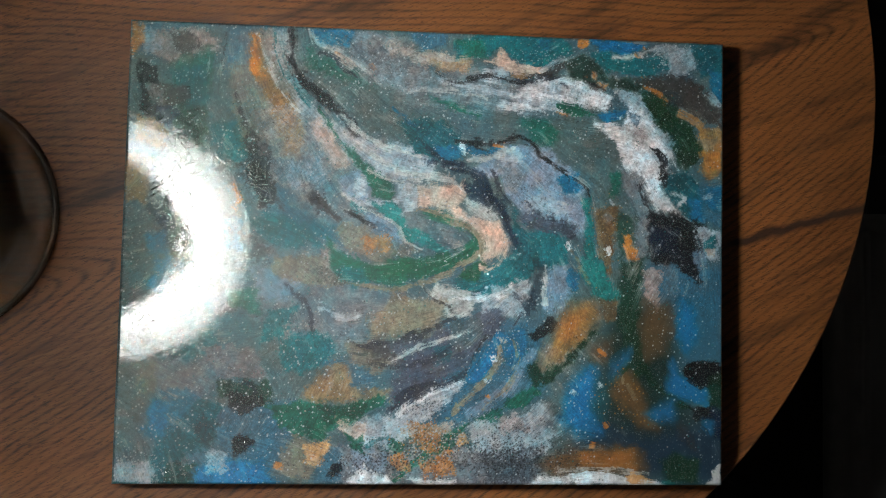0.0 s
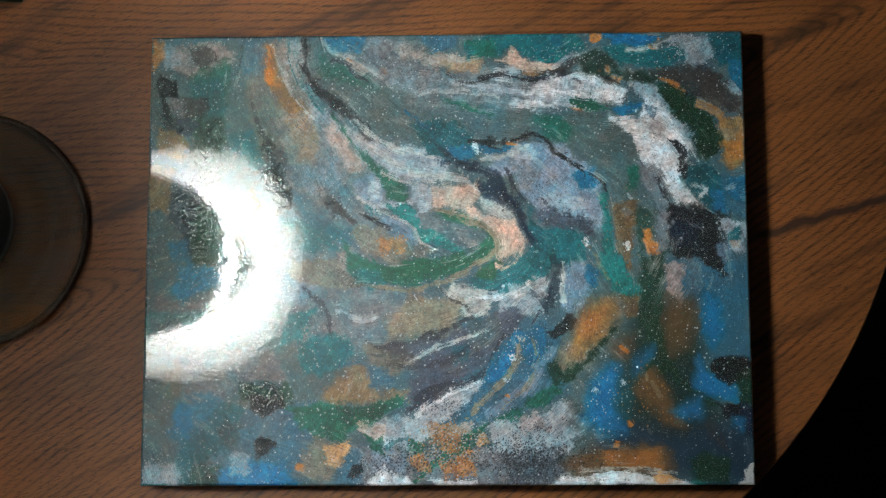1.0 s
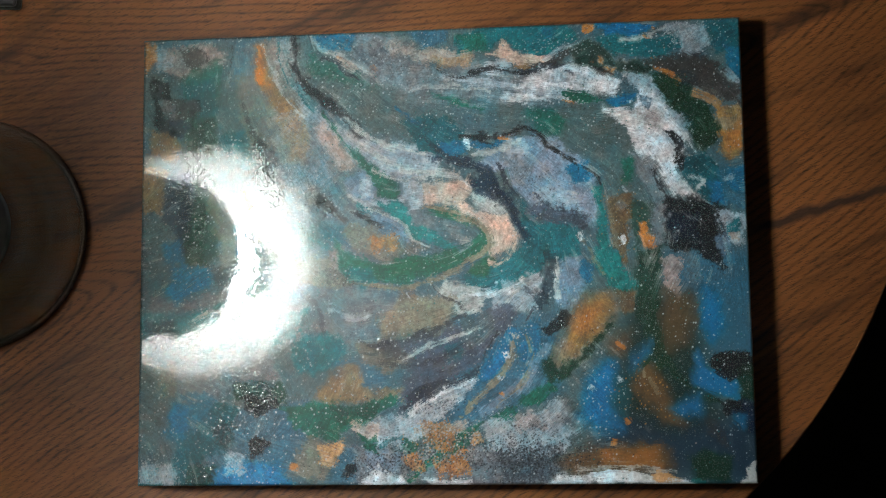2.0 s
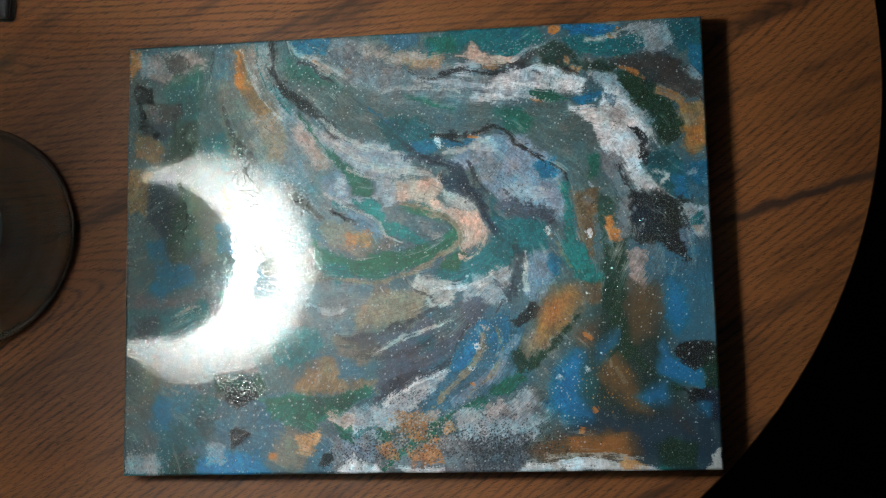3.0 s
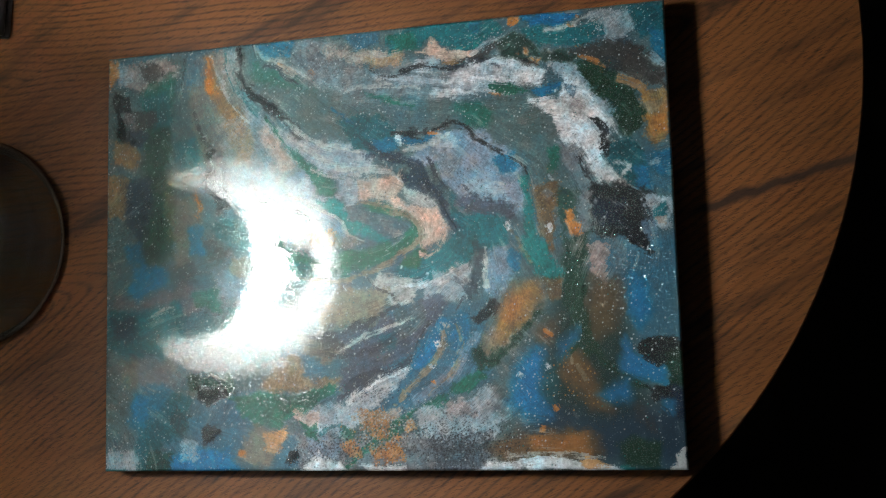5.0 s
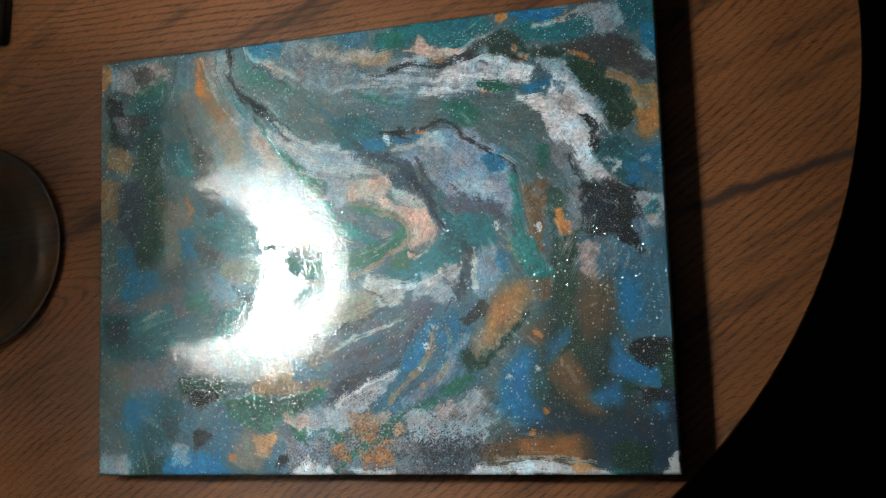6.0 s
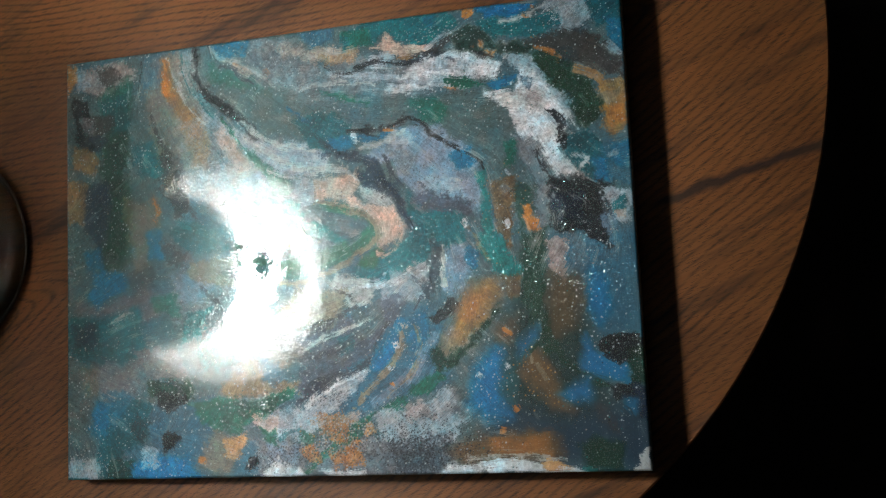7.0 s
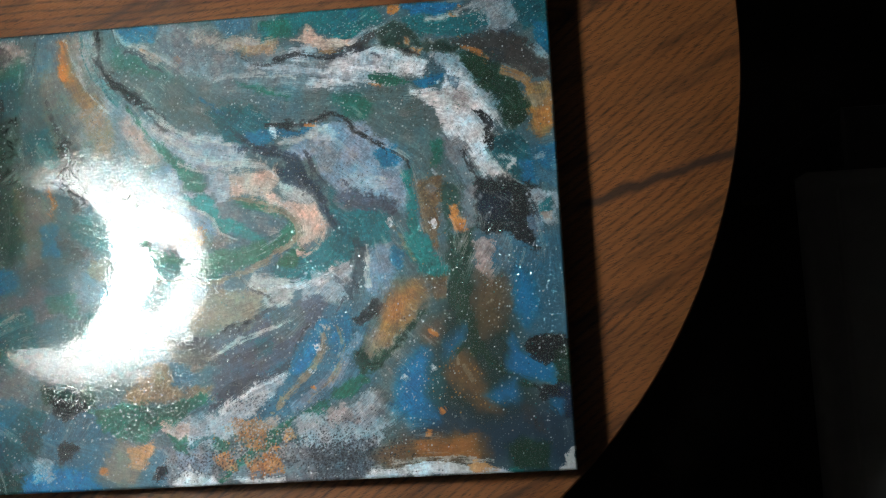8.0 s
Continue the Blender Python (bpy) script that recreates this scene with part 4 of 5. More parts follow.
patch("charcoal", 0.5, 3.1, 0.9, (242, 20), (285, 26), (283, 2), (247, 2))
patch("slate", 0.6, 3.1, 0.4, (285, 60), (304, 60), (304, 37), (289, 33))
patch("green", 0.85, 1.2, 0.8, (150, 33), (162, 31), (165, 21), (156, 23))
line("teal", 1.6, 0.6, 0.9, (166, 25), (177, 31), (185, 25))
patch("olive", 0.8, 1.6, 0.8, (181, 30), (191, 25), (187, 21), (181, 22))
line("green", 2, 0.9, 0.7, (214, 24), (219, 31), (228, 36), (234, 40))
line("green", 2, 0.9, 0.7, (184, 3), (192, 11), (201, 17), (209, 24))
patch("orange", 0.5, 3.5, 1, (192, 40), (211, 41), (219, 35), (209, 25), (196, 27))
patch("peach", 0.5, 2, 0.8, (211, 40), (223, 42), (221, 33), (213, 33))
patch("orange", 0.61, 3.5, 1, (181, 18), (190, 22), (194, 12), (186, 10))
patch("orange", 0.68, 3.5, 1, (201, 15), (219, 19), (225, 10), (216, 6), (205, 6))
patch("orange", 0.58, 3.5, 1, (207, 22), (219, 22), (216, 16))
patch("orangep", 0.7, 1.2, 0.7, (225, 31), (231, 33), (233, 27), (226, 26))
patch("orangep", 0.65, 3.5, 1, (125, 24), (137, 29), (139, 21), (130, 10), (125, 14))
patch("white", 0.98, 1.2, 0.4, (154, 6), (163, 10), (179, 7), (183, 0), (150, 0))
line("white", 1.2, 0.8, 0.5, (193, 3), (208, 2), (224, 2))
# airbrushed lower right
patch("brightblue", 0.95, 4.7, 0.05, (303, 67), (316, 80), (321, 75), (317, 52), (325, 36), (308, 36), (300, 44))
patch("blue", 0.8, 3.5, 0.1, (331, 82), (345, 92), (345, 80), (334, 71))
patch("dkteal", 0.6, 3.1, 0.1, (320, 72), (332, 68), (328, 41), (318, 49))
patch("brownoch", 0.9, 3.5, 0.1, (331, 63), (343, 80), (352, 68), (360, 49), (365, 37), (352, 40), (339, 52))
patch("brightblue", 0.9, 2.7, 0.1, (375, 84), (382, 73), (400, 65), (402, 56), (380, 60), (372, 64))
patch("brightblue", 0.75, 3.5, 0.05, (356, 49), (376, 57), (377, 44), (364, 43))
patch("black", 0.97, 1.6, 0.7, (381, 79), (389, 84), (404, 85), (412, 80), (413, 68), (392, 68))
patch("dkgreen", 0.9, 1.6, 0.6, (400, 76), (413, 76), (413, 52), (403, 53))
patch("black", 0.92, 1.6, 0.6, (387, 54), (402, 53), (405, 45), (392, 42))
patch("navy", 0.9, 2, 0.3, (403, 53), (413, 53), (413, 26), (405, 34))
patch("blue", 0.7, 2.3, 0.2, (396, 45), (404, 43), (403, 36), (397, 38))
patch("brown", 0.6, 3.5, 0.3, (378, 43), (388, 38), (396, 22), (384, 26))
patch("dkgreen", 0.9, 2.3, 0.2, (367, 16), (380, 21), (395, 17), (393, 2), (372, 2))
patch("brownoch", 0.9, 3.5, 0.15, (283, 15), (301, 22), (336, 27), (355, 21), (358, 10), (332, 8), (291, 7))
patch("orange", 0.4, 3.1, 0.2, (309, 22), (348, 23), (350, 11), (313, 11))
line("orange", 2.3, 0.8, 0.4, (324, 92), (328, 89))
line("orange", 1.6, 0.9, 0.5, (328, 42), (330, 39))
line("orange", 1.6, 0.8, 0.5, (318, 27), (320, 27))
patch("white", 0.95, 1.2, 0.5, (285, 5), (301, 8), (340, 8), (364, 3), (371, 0), (272, 0))
line("pale", 1.2, 0.6, 0.5, (295, 10), (324, 11), (360, 9))
patch("orangep", 0.9, 1.2, 0.5, (341, 8), (354, 9), (362, 3), (345, 2))
patch("pale", 0.85, 1.2, 0.9, (405, 6), (409, 15), (412, 0), (400, 0))
line("tealb", 1.2, 0.7, 0.6, (369, 2), (377, 1))
line("white", 1, 0.85, 0.8, (303, 64), (307, 61))
line("white", 1, 0.85, 0.8, (323, 69), (325, 66))
line("tan", 1.2, 0.6, 0.8, (340, 76), (344, 64), (349, 58))
line("pale", 0.8, 0.8, 0.8, (83, 301), (94, 278), (103, 259), (115, 248))
line("teal", 0.8, 0.8, 0.7, (95, 302), (99, 282), (107, 267), (118, 254))
line("pale", 0.8, 0.85, 0.8, (161, 211), (177, 204), (196, 205), (212, 204))
line("pale", 1, 0.8, 0.8, (158, 183), (170, 179), (182, 172), (188, 162), (199, 158))
line("tan", 1, 0.9, 0.7, (195, 184), (210, 181), (226, 176), (235, 170), (238, 162))
line("charcoal", 1.2, 0.8, 0.8, (246, 213), (251, 200), (257, 189))
line("charcoal", 1.2, 0.7, 0.8, (269, 191), (283, 181), (299, 179))
line("pale", 1.2, 0.8, 0.8, (283, 148), (284, 137), (284, 121))
line("pale", 1, 0.7, 0.9, (249, 119), (256, 126), (266, 134))
line("charcoal", 1.2, 0.75, 0.8, (262, 128), (270, 119), (262, 107))
line("lightgrey", 1.6, 0.7, 0.9, (160, 112), (145, 111), (130, 117))
line("charcoal", 1.6, 0.8, 0.8, (108, 132), (120, 122), (124, 111), (127, 102))
line("pale", 1.2, 0.7, 0.9, (180, 82), (199, 93), (218, 97), (233, 103))
line("charcoal", 1.2, 0.7, 0.9, (165, 81), (184, 78), (203, 82), (222, 92))
line("white", 1.2, 0.8, 0.9, (185, 46), (200, 57), (215, 63), (230, 69))
line("tan", 1.2, 0.7, 0.8, (262, 98), (267, 83), (257, 63), (242, 50))
line("black", 1.2, 0.85, 0.8, (350, 204), (355, 193), (359, 183))
line("pale", 1.2, 0.7, 0.9, (367, 201), (373, 191), (381, 185))
patch("black", 0.8, 1.6, 0.9, (371, 188), (383, 185), (389, 178), (375, 177))
line("dkgreen", 1.6, 0.8, 0.7, (340, 76), (347, 83), (350, 99))
line("charcoal", 1.2, 0.7, 0.9, (88, 197), (97, 190), (107, 179))
line("teal", 2, 0.6, 0.9, (94, 175), (113, 168), (132, 157))
line("charcoal", 1.6, 0.7, 0.9, (79, 66), (90, 62), (87, 51))
patch("grey", 0.35, 4.7, 0.8, (124, 303), (186, 301), (215, 259), (179, 270), (140, 284))
patch("lightgrey", 0.35, 3.9, 0.9, (92, 255), (118, 248), (142, 218), (127, 195), (97, 202))
line("pale", 1.2, 0.7, 0.9, (141, 247), (157, 234), (177, 225), (196, 220))
line("green", 1.6, 0.8, 0.8, (212, 22), (223, 33), (231, 38))
line("green", 1.6, 0.8, 0.8, (162, 22), (155, 29), (149, 33))
patch("black", 0.7, 2, 0.9, (77, 228), (85, 224), (93, 201), (86, 197), (80, 212))
patch("dkteal", 0.7, 2.3, 0.8, (188, 241), (215, 243), (219, 232), (204, 227))


def spread(a, r, passes=2):
    """A blur by running means."""
    for _ in range(passes):
        for axis in (0, 1):
            pad = [(0, 0), (0, 0)]
            pad[axis] = (r + 1, r)
            c = np.cumsum(np.pad(a, pad, mode="edge"), axis=axis)
            n = a.shape[axis]
            a = (np.take(c, range(2 * r + 1, 2 * r + 1 + n), axis) - np.take(c, range(0, n), axis)) / (2 * r + 1)
    return a


angle = 0.5 * np.arctan2(spread(flow_s, 8), spread(flow_c, 8)) + 0.15 * CRUMBLE
FLOW_X, FLOW_Y = np.cos(angle), np.sin(angle)


def streaks(grain, length):
    """Noise drawn out along the drag of the paint."""
    total = grain.copy()
    for sign in (-1, 1):
        x, y = np.meshgrid(np.arange(NX, dtype=float), np.arange(NY, dtype=float))
        hx, hy = sign * FLOW_X, sign * FLOW_Y
        for _ in range(length):
            x, y = np.clip(x + hx, 0, NX - 1), np.clip(y + hy, 0, NY - 1)
            i, j = x.astype(int), y.astype(int)
            nx, ny = FLOW_X[j, i], FLOW_Y[j, i]
            flip = np.where(nx * hx + ny * hy < 0, -1, 1)
            hx, hy = nx * flip, ny * flip
            total = total + grain[j, i]
    total = total / (2 * length + 1)
    return (total - total.mean()) / total.std()


# the pools are combed a little along their drag, then thin filaments and drifts of tone
comb = streaks(rng.uniform(-1, 1, (NY, NX)), 12) * 0.9 + streaks(rough_field(3.5, 2), 14) * 1.2
JJ, II = np.meshgrid(np.arange(NY), np.arange(NX), indexing="ij")
ii = np.clip(np.rint(II - comb * FLOW_Y * 1.4), 0, NX - 1).astype(int)
jj = np.clip(np.rint(JJ + comb * FLOW_X * 1.4), 0, NY - 1).astype(int)
sheet = sheet[jj, ii]
# dabs carried over from the pools beside them
calm = np.clip((GX - 300) / 50, 0, 1) * np.clip((135 - GY) / 40, 0, 1)
busy = 1 - 0.85 * calm
for cell, reach, share in ((4.0, 12, 0.12), (2.0, 7, 0.14)):
    ii = np.clip(np.rint(II + reach * rough_field(9, 2)), 0, NX - 1).astype(int)
    jj = np.clip(np.rint(JJ + reach * rough_field(9, 2)), 0, NY - 1).astype(int)
    m = (np.clip((even(rough_field(cell, 3)) - 1 + share) * 9, 0, 1) * busy * 0.8)[..., None]
    sheet = sheet * (1 - m) + sheet[jj, ii] * m
# pale rims and dark hems where two pools meet
tone = spread(sheet.mean(-1), 2, 1)
rim = np.hypot(*np.gradient(tone))
rim = np.clip(rim / np.percentile(rim, 96), 0, 1) * busy
edge = np.clip(0.6 * rough_field(20, 3), -1, 1)
for colour, sign, amount in (("pale", 1, 0.55), ("charcoal", -1, 0.35)):
    m = (rim * np.clip(sign * edge, 0, 1) * amount * (0.5 + FINE))[..., None]
    sheet = sheet * (1 - np.clip(m, 0, 1)) + np.clip(m, 0, 1) * np.array(linear(*COLOURS[colour]))
sheet *= np.clip(1 + busy * (0.10 * streaks(rng.uniform(-1, 1, (NY, NX)), 6) + 0.11 * rough_field(14, 6) + 0.17 * (GRIT - 0.5) + 0.18 * (FINE - 0.5)), 0.3, 2)[..., None]
for colour, sign, amount in (("pale", 1, 0.52), ("navy", -1, 0.50)):
    m = (np.clip((sign * comb / comb.std() - 1.2) * 0.9, 0, 1) * amount * np.clip(0.45 + 0.5 * rough_field(28, 2), 0, 1) * busy)[..., None]
    sheet = sheet * (1 - m) + m * np.array(linear(*COLOURS[colour]))
cool = rough_field(9, 4)[..., None] * busy[..., None]
sheet *= 1 + 0.07 * cool * np.array([-1.2, 0.5, 0.9])
# undiluted pigment is stronger than the tone of its mixture
grey = (sheet @ np.array([0.3, 0.5, 0.2]))[..., None]
sheet = np.clip(grey + np.where(sheet[..., :1] > sheet[..., 1:2], 0.98, 1.55) * (sheet - grey), 0.001, 1)
sheet = 0.21 * (sheet / 0.21) ** 1.34


def speck(x, y, r, colour):
    i, j = int(x / (PW * 1000) * (NX - 1)), int(y / (PH * 1000) * (NY - 1))
    w = (slice(max(0, j - 4), j + 5), slice(max(0, i - 4), i + 5))
    m = np.clip(1.4 - np.hypot(GX[w] - x, GY[w] - y) / r, 0, 0.85)[..., None]
    sheet[w] = sheet[w] * (1 - m) + m * np.array(linear(*COLOURS[colour]))


def spatter(colour, count, size, wide, high, x, y):
    """A cloud of fine drops round a point, in millimetres."""
    for dx, dy, r in zip(rng.normal(0, wide * 0.7, count), rng.normal(0, high * 0.7, count), size * rng.uniform(0.6, 1.6, count)):
        if 1 < x + dx < PW * 1000 - 1 and 1 < y + dy < PH * 1000 - 1:
            speck(x + dx, y + dy, r, colour)


# drops all over, thickest to the left, where they paint in glitter glints
crowd = np.clip(0.45 + 0.4 * rough_field(35, 3) + 0.5 * np.clip(1 - GX / 240, 0, 1), 0, 1)
bright = sheet.mean(-1)
for colour, count, size in (("white", 3800, 0.34), ("black", 1500, 0.28), ("peach", 500, 0.28), ("tealb", 1600, 0.32)):
    sx, sy = rng.uniform(1, PW * 1000 - 1, count), rng.uniform(1, PH * 1000 - 1, count)
    for x, y, r, keep in zip(sx, sy, size * rng.uniform(0.6, 1.7, count), rng.uniform(0, 1, count)):
        i, j = int(x / (PW * 1000) * (NX - 1)), int(y / (PH * 1000) * (NY - 1))
        if keep > crowd[j, i] or (colour == "black" and bright[j, i] < 0.12):
            continue
        speck(x, y, r, colour)

spatter("black", 900, 0.36, 30, 10, 262, 18)
spatter("black", 420, 0.32, 20, 8, 170, 16)
spatter("black", 200, 0.29, 23, 10, 262, 34)
spatter("black", 160, 0.26, 27, 8, 322, 259)
spatter("black", 120, 0.26, 19, 12, 271, 200)
spatter("black", 160, 0.32, 15, 12, 30, 255)
spatter("black", 160, 0.29, 15, 5, 200, 52)
spatter("white", 252, 0.23, 15, 10, 374, 297)
spatter("white", 120, 0.21, 23, 6, 288, 293)
spatter("white", 120, 0.19, 23, 5, 248, 273)
spatter("white", 156, 0.21, 17, 12, 366, 225)
spatter("white", 96, 0.21, 10, 10, 402, 165)
spatter("white", 96, 0.21, 15, 10, 188, 45)
spatter("white", 36, 0.29, 15, 14, 315, 67)
spatter("white", 78, 0.24, 12, 15, 256, 92)
spatter("pale", 160, 0.24, 15, 12, 25, 289)
spatter("pale", 240, 0.26, 19, 10, 12, 8)
spatter("orange", 110, 0.40, 15, 12, 206, 26)
spatter("green", 130, 0.45, 22, 10, 208, 26)
spatter("pale", 260, 0.40, 26, 12, 210, 30)
spatter("black", 160, 0.36, 22, 9, 205, 20)
spatter("orange", 60, 0.32, 12, 15, 342, 60)
spatter("ochre", 90, 0.32, 10, 19, 325, 174)
spatter("tealb", 160, 0.30, 19, 10, 200, 237)
spatter("green", 140, 0.32, 17, 10, 138, 45)
spatter("tealb", 160, 0.30, 23, 5, 268, 297)
# a dull patch where the varnish did not take
MATTE = np.clip(1.1 - np.hypot((WX - 155) / 11, (WY - 145) / 15), 0, 1) + np.clip(1.0 - np.hypot((WX - 139) / 12, (WY - 158) / 5), 0, 1)
MATTE = np.clip((np.clip(MATTE, 0, 1) * 1.15 - 0.5 * GRIT - 0.5 * FINE) * 7 + 0.5, 0, 1)


def painting():
    p = holder("painting", -0.00125, 0.0015, TABLE_Z, "glittery abstract acrylic painting on canvas, swirled teal, blue, grey and orange", "painting")
    me = bpy.data.meshes.new("paint_film")
    zz = (CANVAS_Z - TABLE_Z) + np.clip(relief, -0.4, 0.6) * 0.0003
    rim = np.minimum(np.minimum(GX, PW * 1000 - GX), np.minimum(GY, PH * 1000 - GY))
    zz = zz - 0.0016 * np.clip(1 - rim / 1.8, 0, 1) ** 2
    co = np.stack([GX / 1000 - PW / 2, GY / 1000 - PH / 2, zz], -1).reshape(-1, 3)
    idx = np.arange(NX * NY).reshape(NY, NX)
    quads = np.stack([idx[:-1, :-1], idx[:-1, 1:], idx[1:, 1:], idx[1:, :-1]], -1).reshape(-1, 4)
    me.vertices.add(len(co))
    me.vertices.foreach_set("co", co.ravel())
    me.loops.add(quads.size)
    me.loops.foreach_set("vertex_index", quads.ravel())
    me.polygons.add(len(quads))
    me.polygons.foreach_set("loop_start", np.arange(0, quads.size, 4))
    me.update(calc_edges=True)
    me.polygons.foreach_set("use_smooth", np.ones(len(quads), bool))
    layer = me.color_attributes.new("paint", "FLOAT_COLOR", "POINT")
    rgba = np.ones((NX * NY, 4), np.float32)
    rgba[:, :3] = np.clip(sheet.reshape(-1, 3) * PIGMENT, 0.002, 0.92)
    rgba[:, 3] = MATTE.ravel()
    layer.data.foreach_set("color", rgba.ravel())
    me.materials.append(PAINT)
    film = new("paint_film", me)
    film.parent = p
    tagged(film, "glossy glittered paint surface")
    hz = CANVAS_Z - TABLE_Z
    w, h, e = PW / 2, PH / 2, 0.0012
    part("canvas_edge", box(-w, w, -h, -h + e, 0.0, hz - 0.0018, 0.0005), EDGE, p)
    part("canvas_edge", box(-w, w, h - e, h, 0.0, hz - 0.0018, 0.0005), EDGE, p)
    part("canvas_edge", box(-w, -w + e, -h + e, h - e, 0.0, hz - 0.0018, 0.0005), EDGE, p)
    part("canvas_edge", box(w - e, w, -h + e, h - e, 0.0, hz - 0.0018, 0.0005), EDGE, p)
    g, t = 0.0016, 0.038
    for b in ((-w + g, w - g, -h + g, -h + t), (-w + g, w - g, h - t, h - g), (-w + g, -w + t, -h + t + g, h - t - g), (w - t, w - g, -h + t + g, h - t - g)):
        part("stretcher_bar", box(*b, 0.0005, hz - 0.0035, 0.001), BACKING, p, "raw pine bar")
    # the stretched canvas is a little out of square
    for ob in p.children_recursive:
        for v in ob.data.vertices:
            v.co.y += 0.0042 * (v.co.y + PH / 2) / PH * (0.5 + v.co.x / PW)
    return p


PIGMENT = np.array([0.51, 0.55, 0.55])
painting()

# ---- the table lamp ----


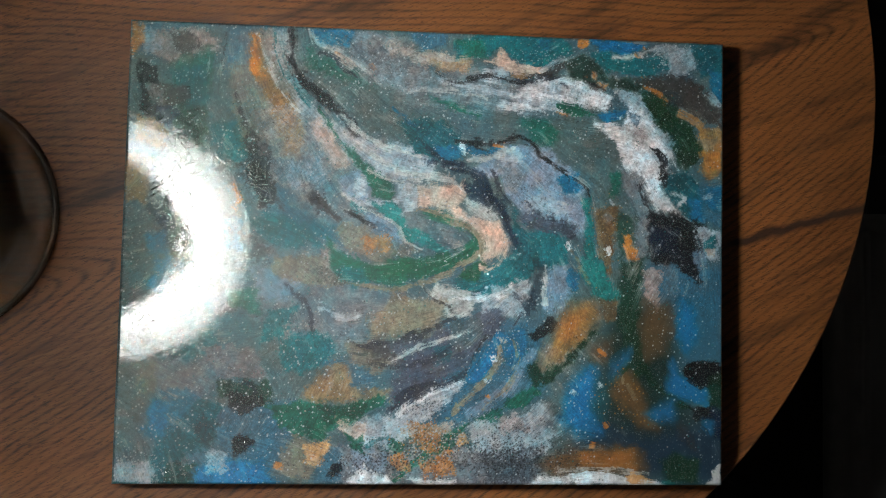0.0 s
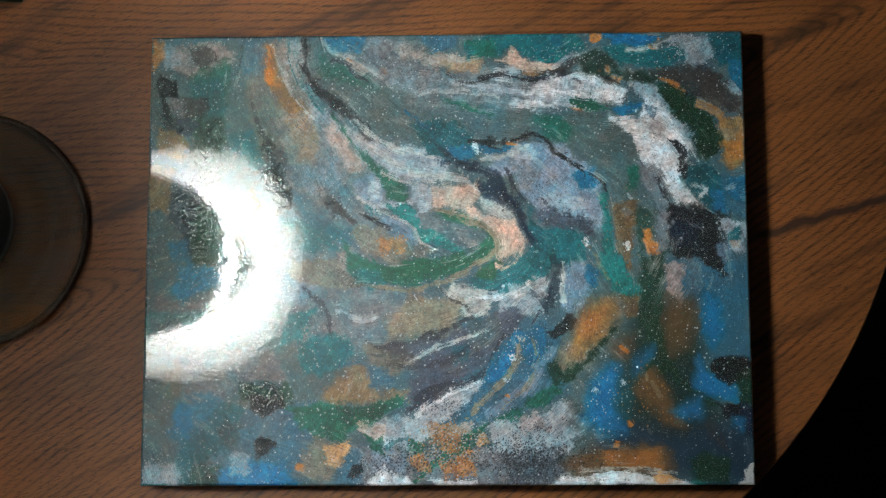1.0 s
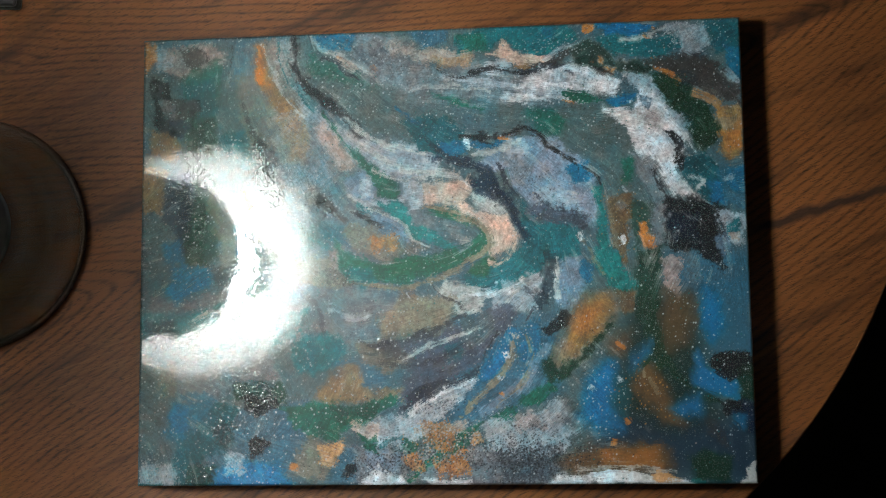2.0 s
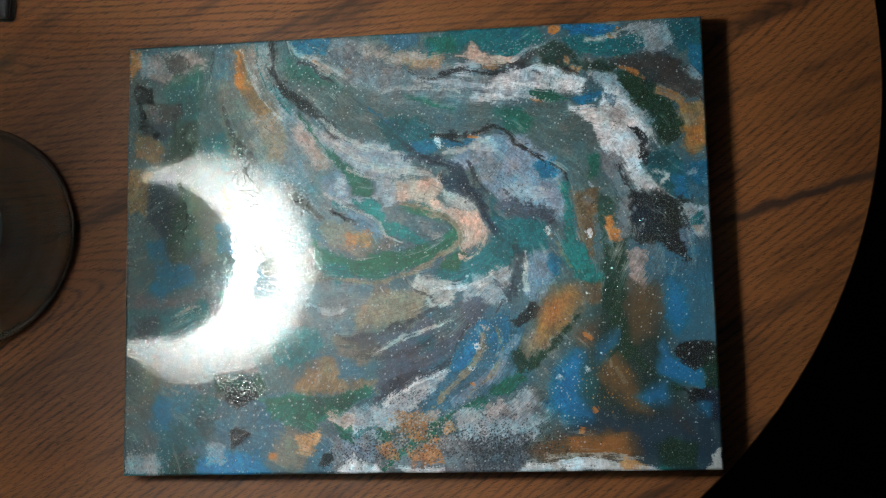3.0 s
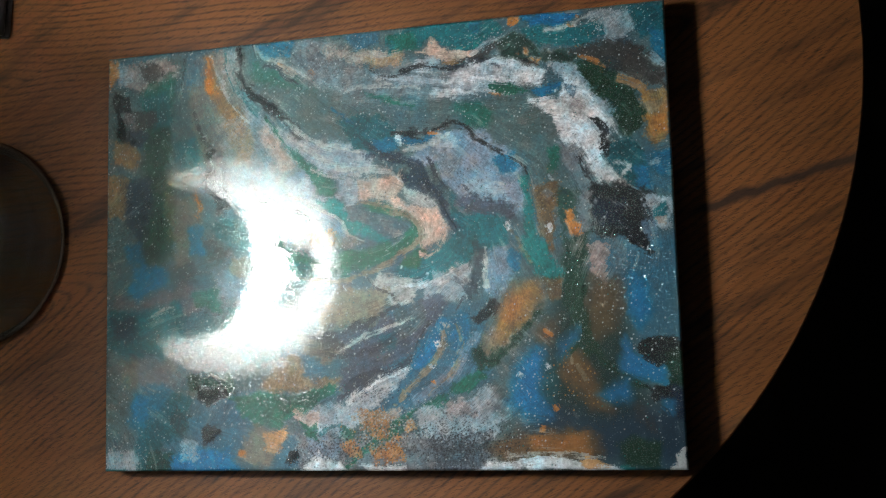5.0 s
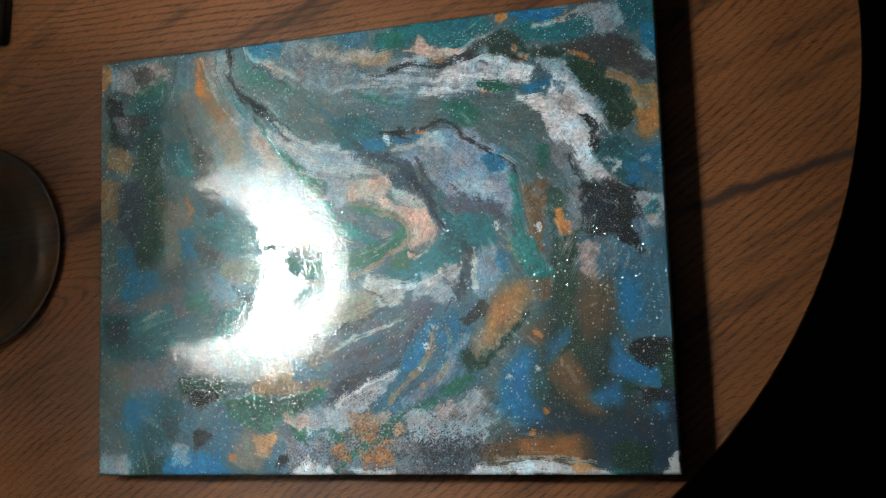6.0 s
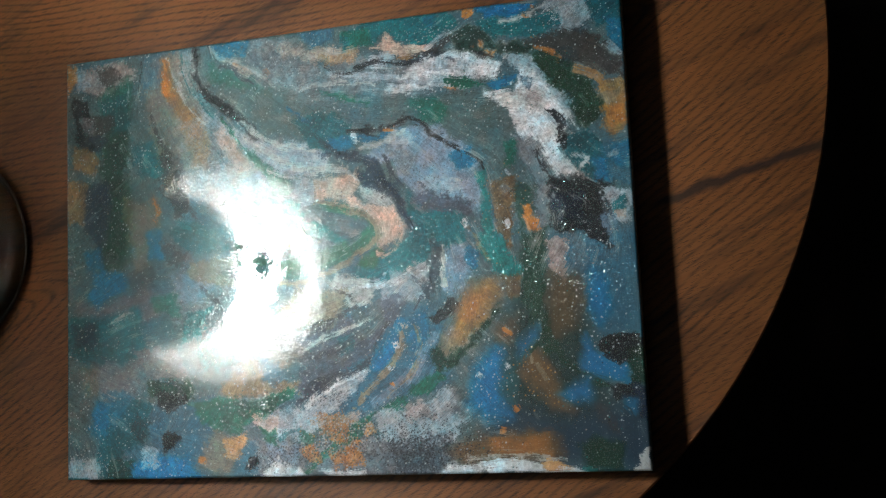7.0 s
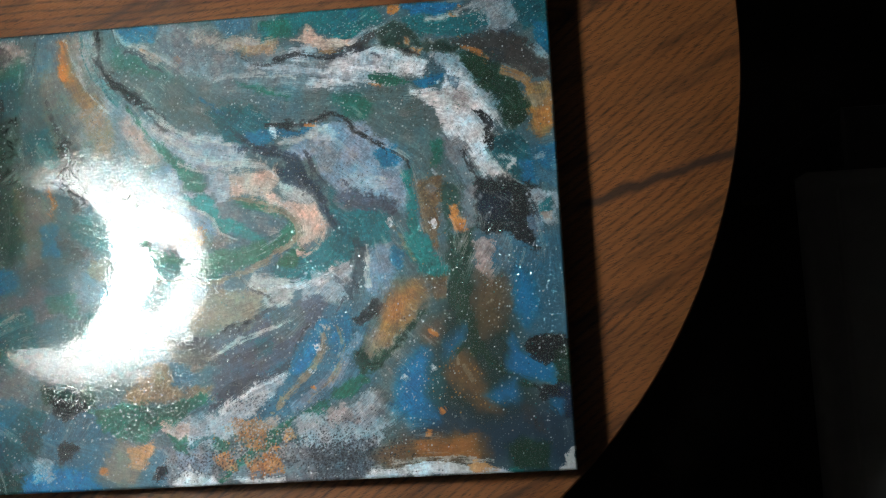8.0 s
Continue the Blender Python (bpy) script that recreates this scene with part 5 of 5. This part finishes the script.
def table_lamp():
    lamp = holder("table_lamp", LAMP_X, LAMP_Y, TABLE_Z, "table lamp with a smoky glass foot and white shade, lit", "lamp")
    sx, sy = 0.0, 0.0
    part("glass_foot", lathe([(0, 0.0), (0.074, 0.0), (0.080, 0.003), (0.083, 0.009), (0.082, 0.016), (0.077, 0.021), (0.070, 0.0225), (0.0665, 0.020), (0.063, 0.0195),
                              (0.060, 0.024), (0.057, 0.032), (0.052, 0.037), (0.047, 0.038), (0, 0.038)], 128), GLASS, lamp, "thick stepped smoky glass foot", True)
    part("stem", lathe([(0, 0.0385), (0.043, 0.0385), (0.044, 0.050), (0.036, 0.058), (0.028, 0.075), (0.024, 0.11), (0.026, 0.16), (0.034, 0.19), (0, 0.19)], 64), BRONZE, lamp, "dark bronze stem", True)
    part("urn", lathe([(0, 0.1905), (0.030, 0.1905), (0.042, 0.205), (0.060, 0.24), (0.075, 0.28), (0.083, 0.32), (0.083, 0.352), (0.072, 0.374), (0.048, 0.387), (0.022, 0.392), (0, 0.392)], 96), BRONZE, lamp, "dark bronze urn body", True)
    part("neck", tube([(0, 0, 0.388), (0, 0, 0.396), (0, 0, 0.404)], 0.007, 16), BRASS, lamp, "short brass neck", True)
    socket = part("socket", lathe([(0, 0.403), (0.016, 0.403), (0.019, 0.409), (0.019, 0.436), (0.015, 0.442), (0, 0.442)], 40, sx, sy), BRASS, lamp, "brass bulb socket", True)
    part("bulb", lathe([(0, 0.4425), (0.013, 0.4425), (0.016, 0.450), (0.036, 0.462), (0.047, 0.484), (0.045, 0.508), (0.031, 0.525), (0, 0.532)], 48, sx, sy), BULB, socket, "glowing frosted bulb", True)
    z0, z1, r0, r1 = SHADE_BOX
    th = 0.0015
    shade = part("shade", lathe([(r0, z0), (r1, z1), (r1 - th, z1), (r0 - th, z0), (r0, z0)], 128, sx, sy), SHADE, lamp, "white fabric cone shade")
    for r, z in ((r0, z0), (r1, z1)):
        bm = tube([(sx + r * math.cos(a), sy + r * math.sin(a), z) for a in np.linspace(0, 2 * math.pi, 97)], 0.0016, 8)
        part("shade_ring", bm, BRASS, shade, "thin brass wire ring")
    for side in (-1, 1):
        arc = [(sx + side * 0.056 * math.sin(math.pi * k / 12) ** 0.6, sy, 0.407 + (z1 - 0.407) * k / 12) for k in range(13)]
        part("harp", tube(arc, 0.0012, 8), BRASS, lamp, "thin brass harp")
    for a in (90, 210, 330):
        c, s = math.cos(radians(a)), math.sin(radians(a))
        part("spoke", tube([(sx + 0.004 * c, sy + 0.004 * s, z1), (sx + r1 * c, sy + r1 * s, z1)], 0.0012, 8), BRASS, shade)
    part("finial", lathe([(0, z1 - 0.004), (0.008, z1 - 0.004), (0.006, z1 + 0.006), (0.009, z1 + 0.014), (0, z1 + 0.022)], 24, sx, sy), BRASS, lamp, "small brass finial", True)
    # the whole lamp above its foot leans a little towards the painting
    for ob in lamp.children_recursive:
        if ob.name.startswith("glass_foot"):
            continue
        for v in ob.data.vertices:
            rise = max(0.0, v.co.z - 0.0385) / 0.51
            v.co.x += (SHADE_X - LAMP_X) * rise
            v.co.y += (SHADE_Y - LAMP_Y) * rise
    return lamp


SHADE_BOX = (0.462, 0.585, 0.133, 0.043)
table_lamp()

# ---- a flat black box behind the lamp ----


def flat_case():
    c = holder("flat_case", -0.3065, 0.187, TABLE_Z, "flat matte black case lying on the table", "case")
    part("lower_shell", box(-0.15, 0.0, 0.0, 0.09, 0.0, 0.007, 0.003, 3), BLACK_PLASTIC, c)
    part("upper_shell", box(-0.15, 0.0, 0.0, 0.09, 0.0074, 0.014, 0.003, 3), BLACK_PLASTIC, c)
    c.rotation_euler = (0, 0, radians(-3))
    return c


flat_case()

# ---- the chair beside the table ----


def armchair():
    ch = holder("armchair", 0.675, -0.085, 0.0, "dark low armchair with a broad rounded charcoal upholstered seat", "chair")
    bm = box(-0.22, 0.24, -0.29, 0.29, 0.43, 0.49)
    bmesh.ops.bevel(bm, geom=[e for e in bm.edges if abs(e.verts[0].co.z - e.verts[1].co.z) > 0.01], offset=0.13, segments=12, affect="EDGES")
    bmesh.ops.bevel(bm, geom=[e for e in bm.edges if abs(e.verts[0].co.z - 0.49) < 1e-4 and abs(e.verts[1].co.z - 0.49) < 1e-4], offset=0.02, segments=4, affect="EDGES")
    part("seat", bm, UPHOLSTERY, ch, "charcoal seat cushion", True)
    part("seat_frame", box(-0.17, 0.22, -0.23, 0.23, 0.395, 0.429, 0.004), BLACK_METAL, ch)
    for x in (-0.15, 0.20):
        for y in (-0.21, 0.21):
            part("leg", box(x - 0.017, x + 0.017, y - 0.017, y + 0.017, 0.0, 0.3945, 0.004), BLACK_METAL, ch)
    for y in (-0.13, 0.13):
        part("back_post", box(0.241, 0.27, y - 0.015, y + 0.015, 0.38, 0.90, 0.004), BLACK_METAL, ch)
    part("backrest", box(0.220, 0.2405, -0.26, 0.26, 0.60, 0.89, 0.006), UPHOLSTERY, ch, "charcoal padded backrest")
    return ch


armchair()
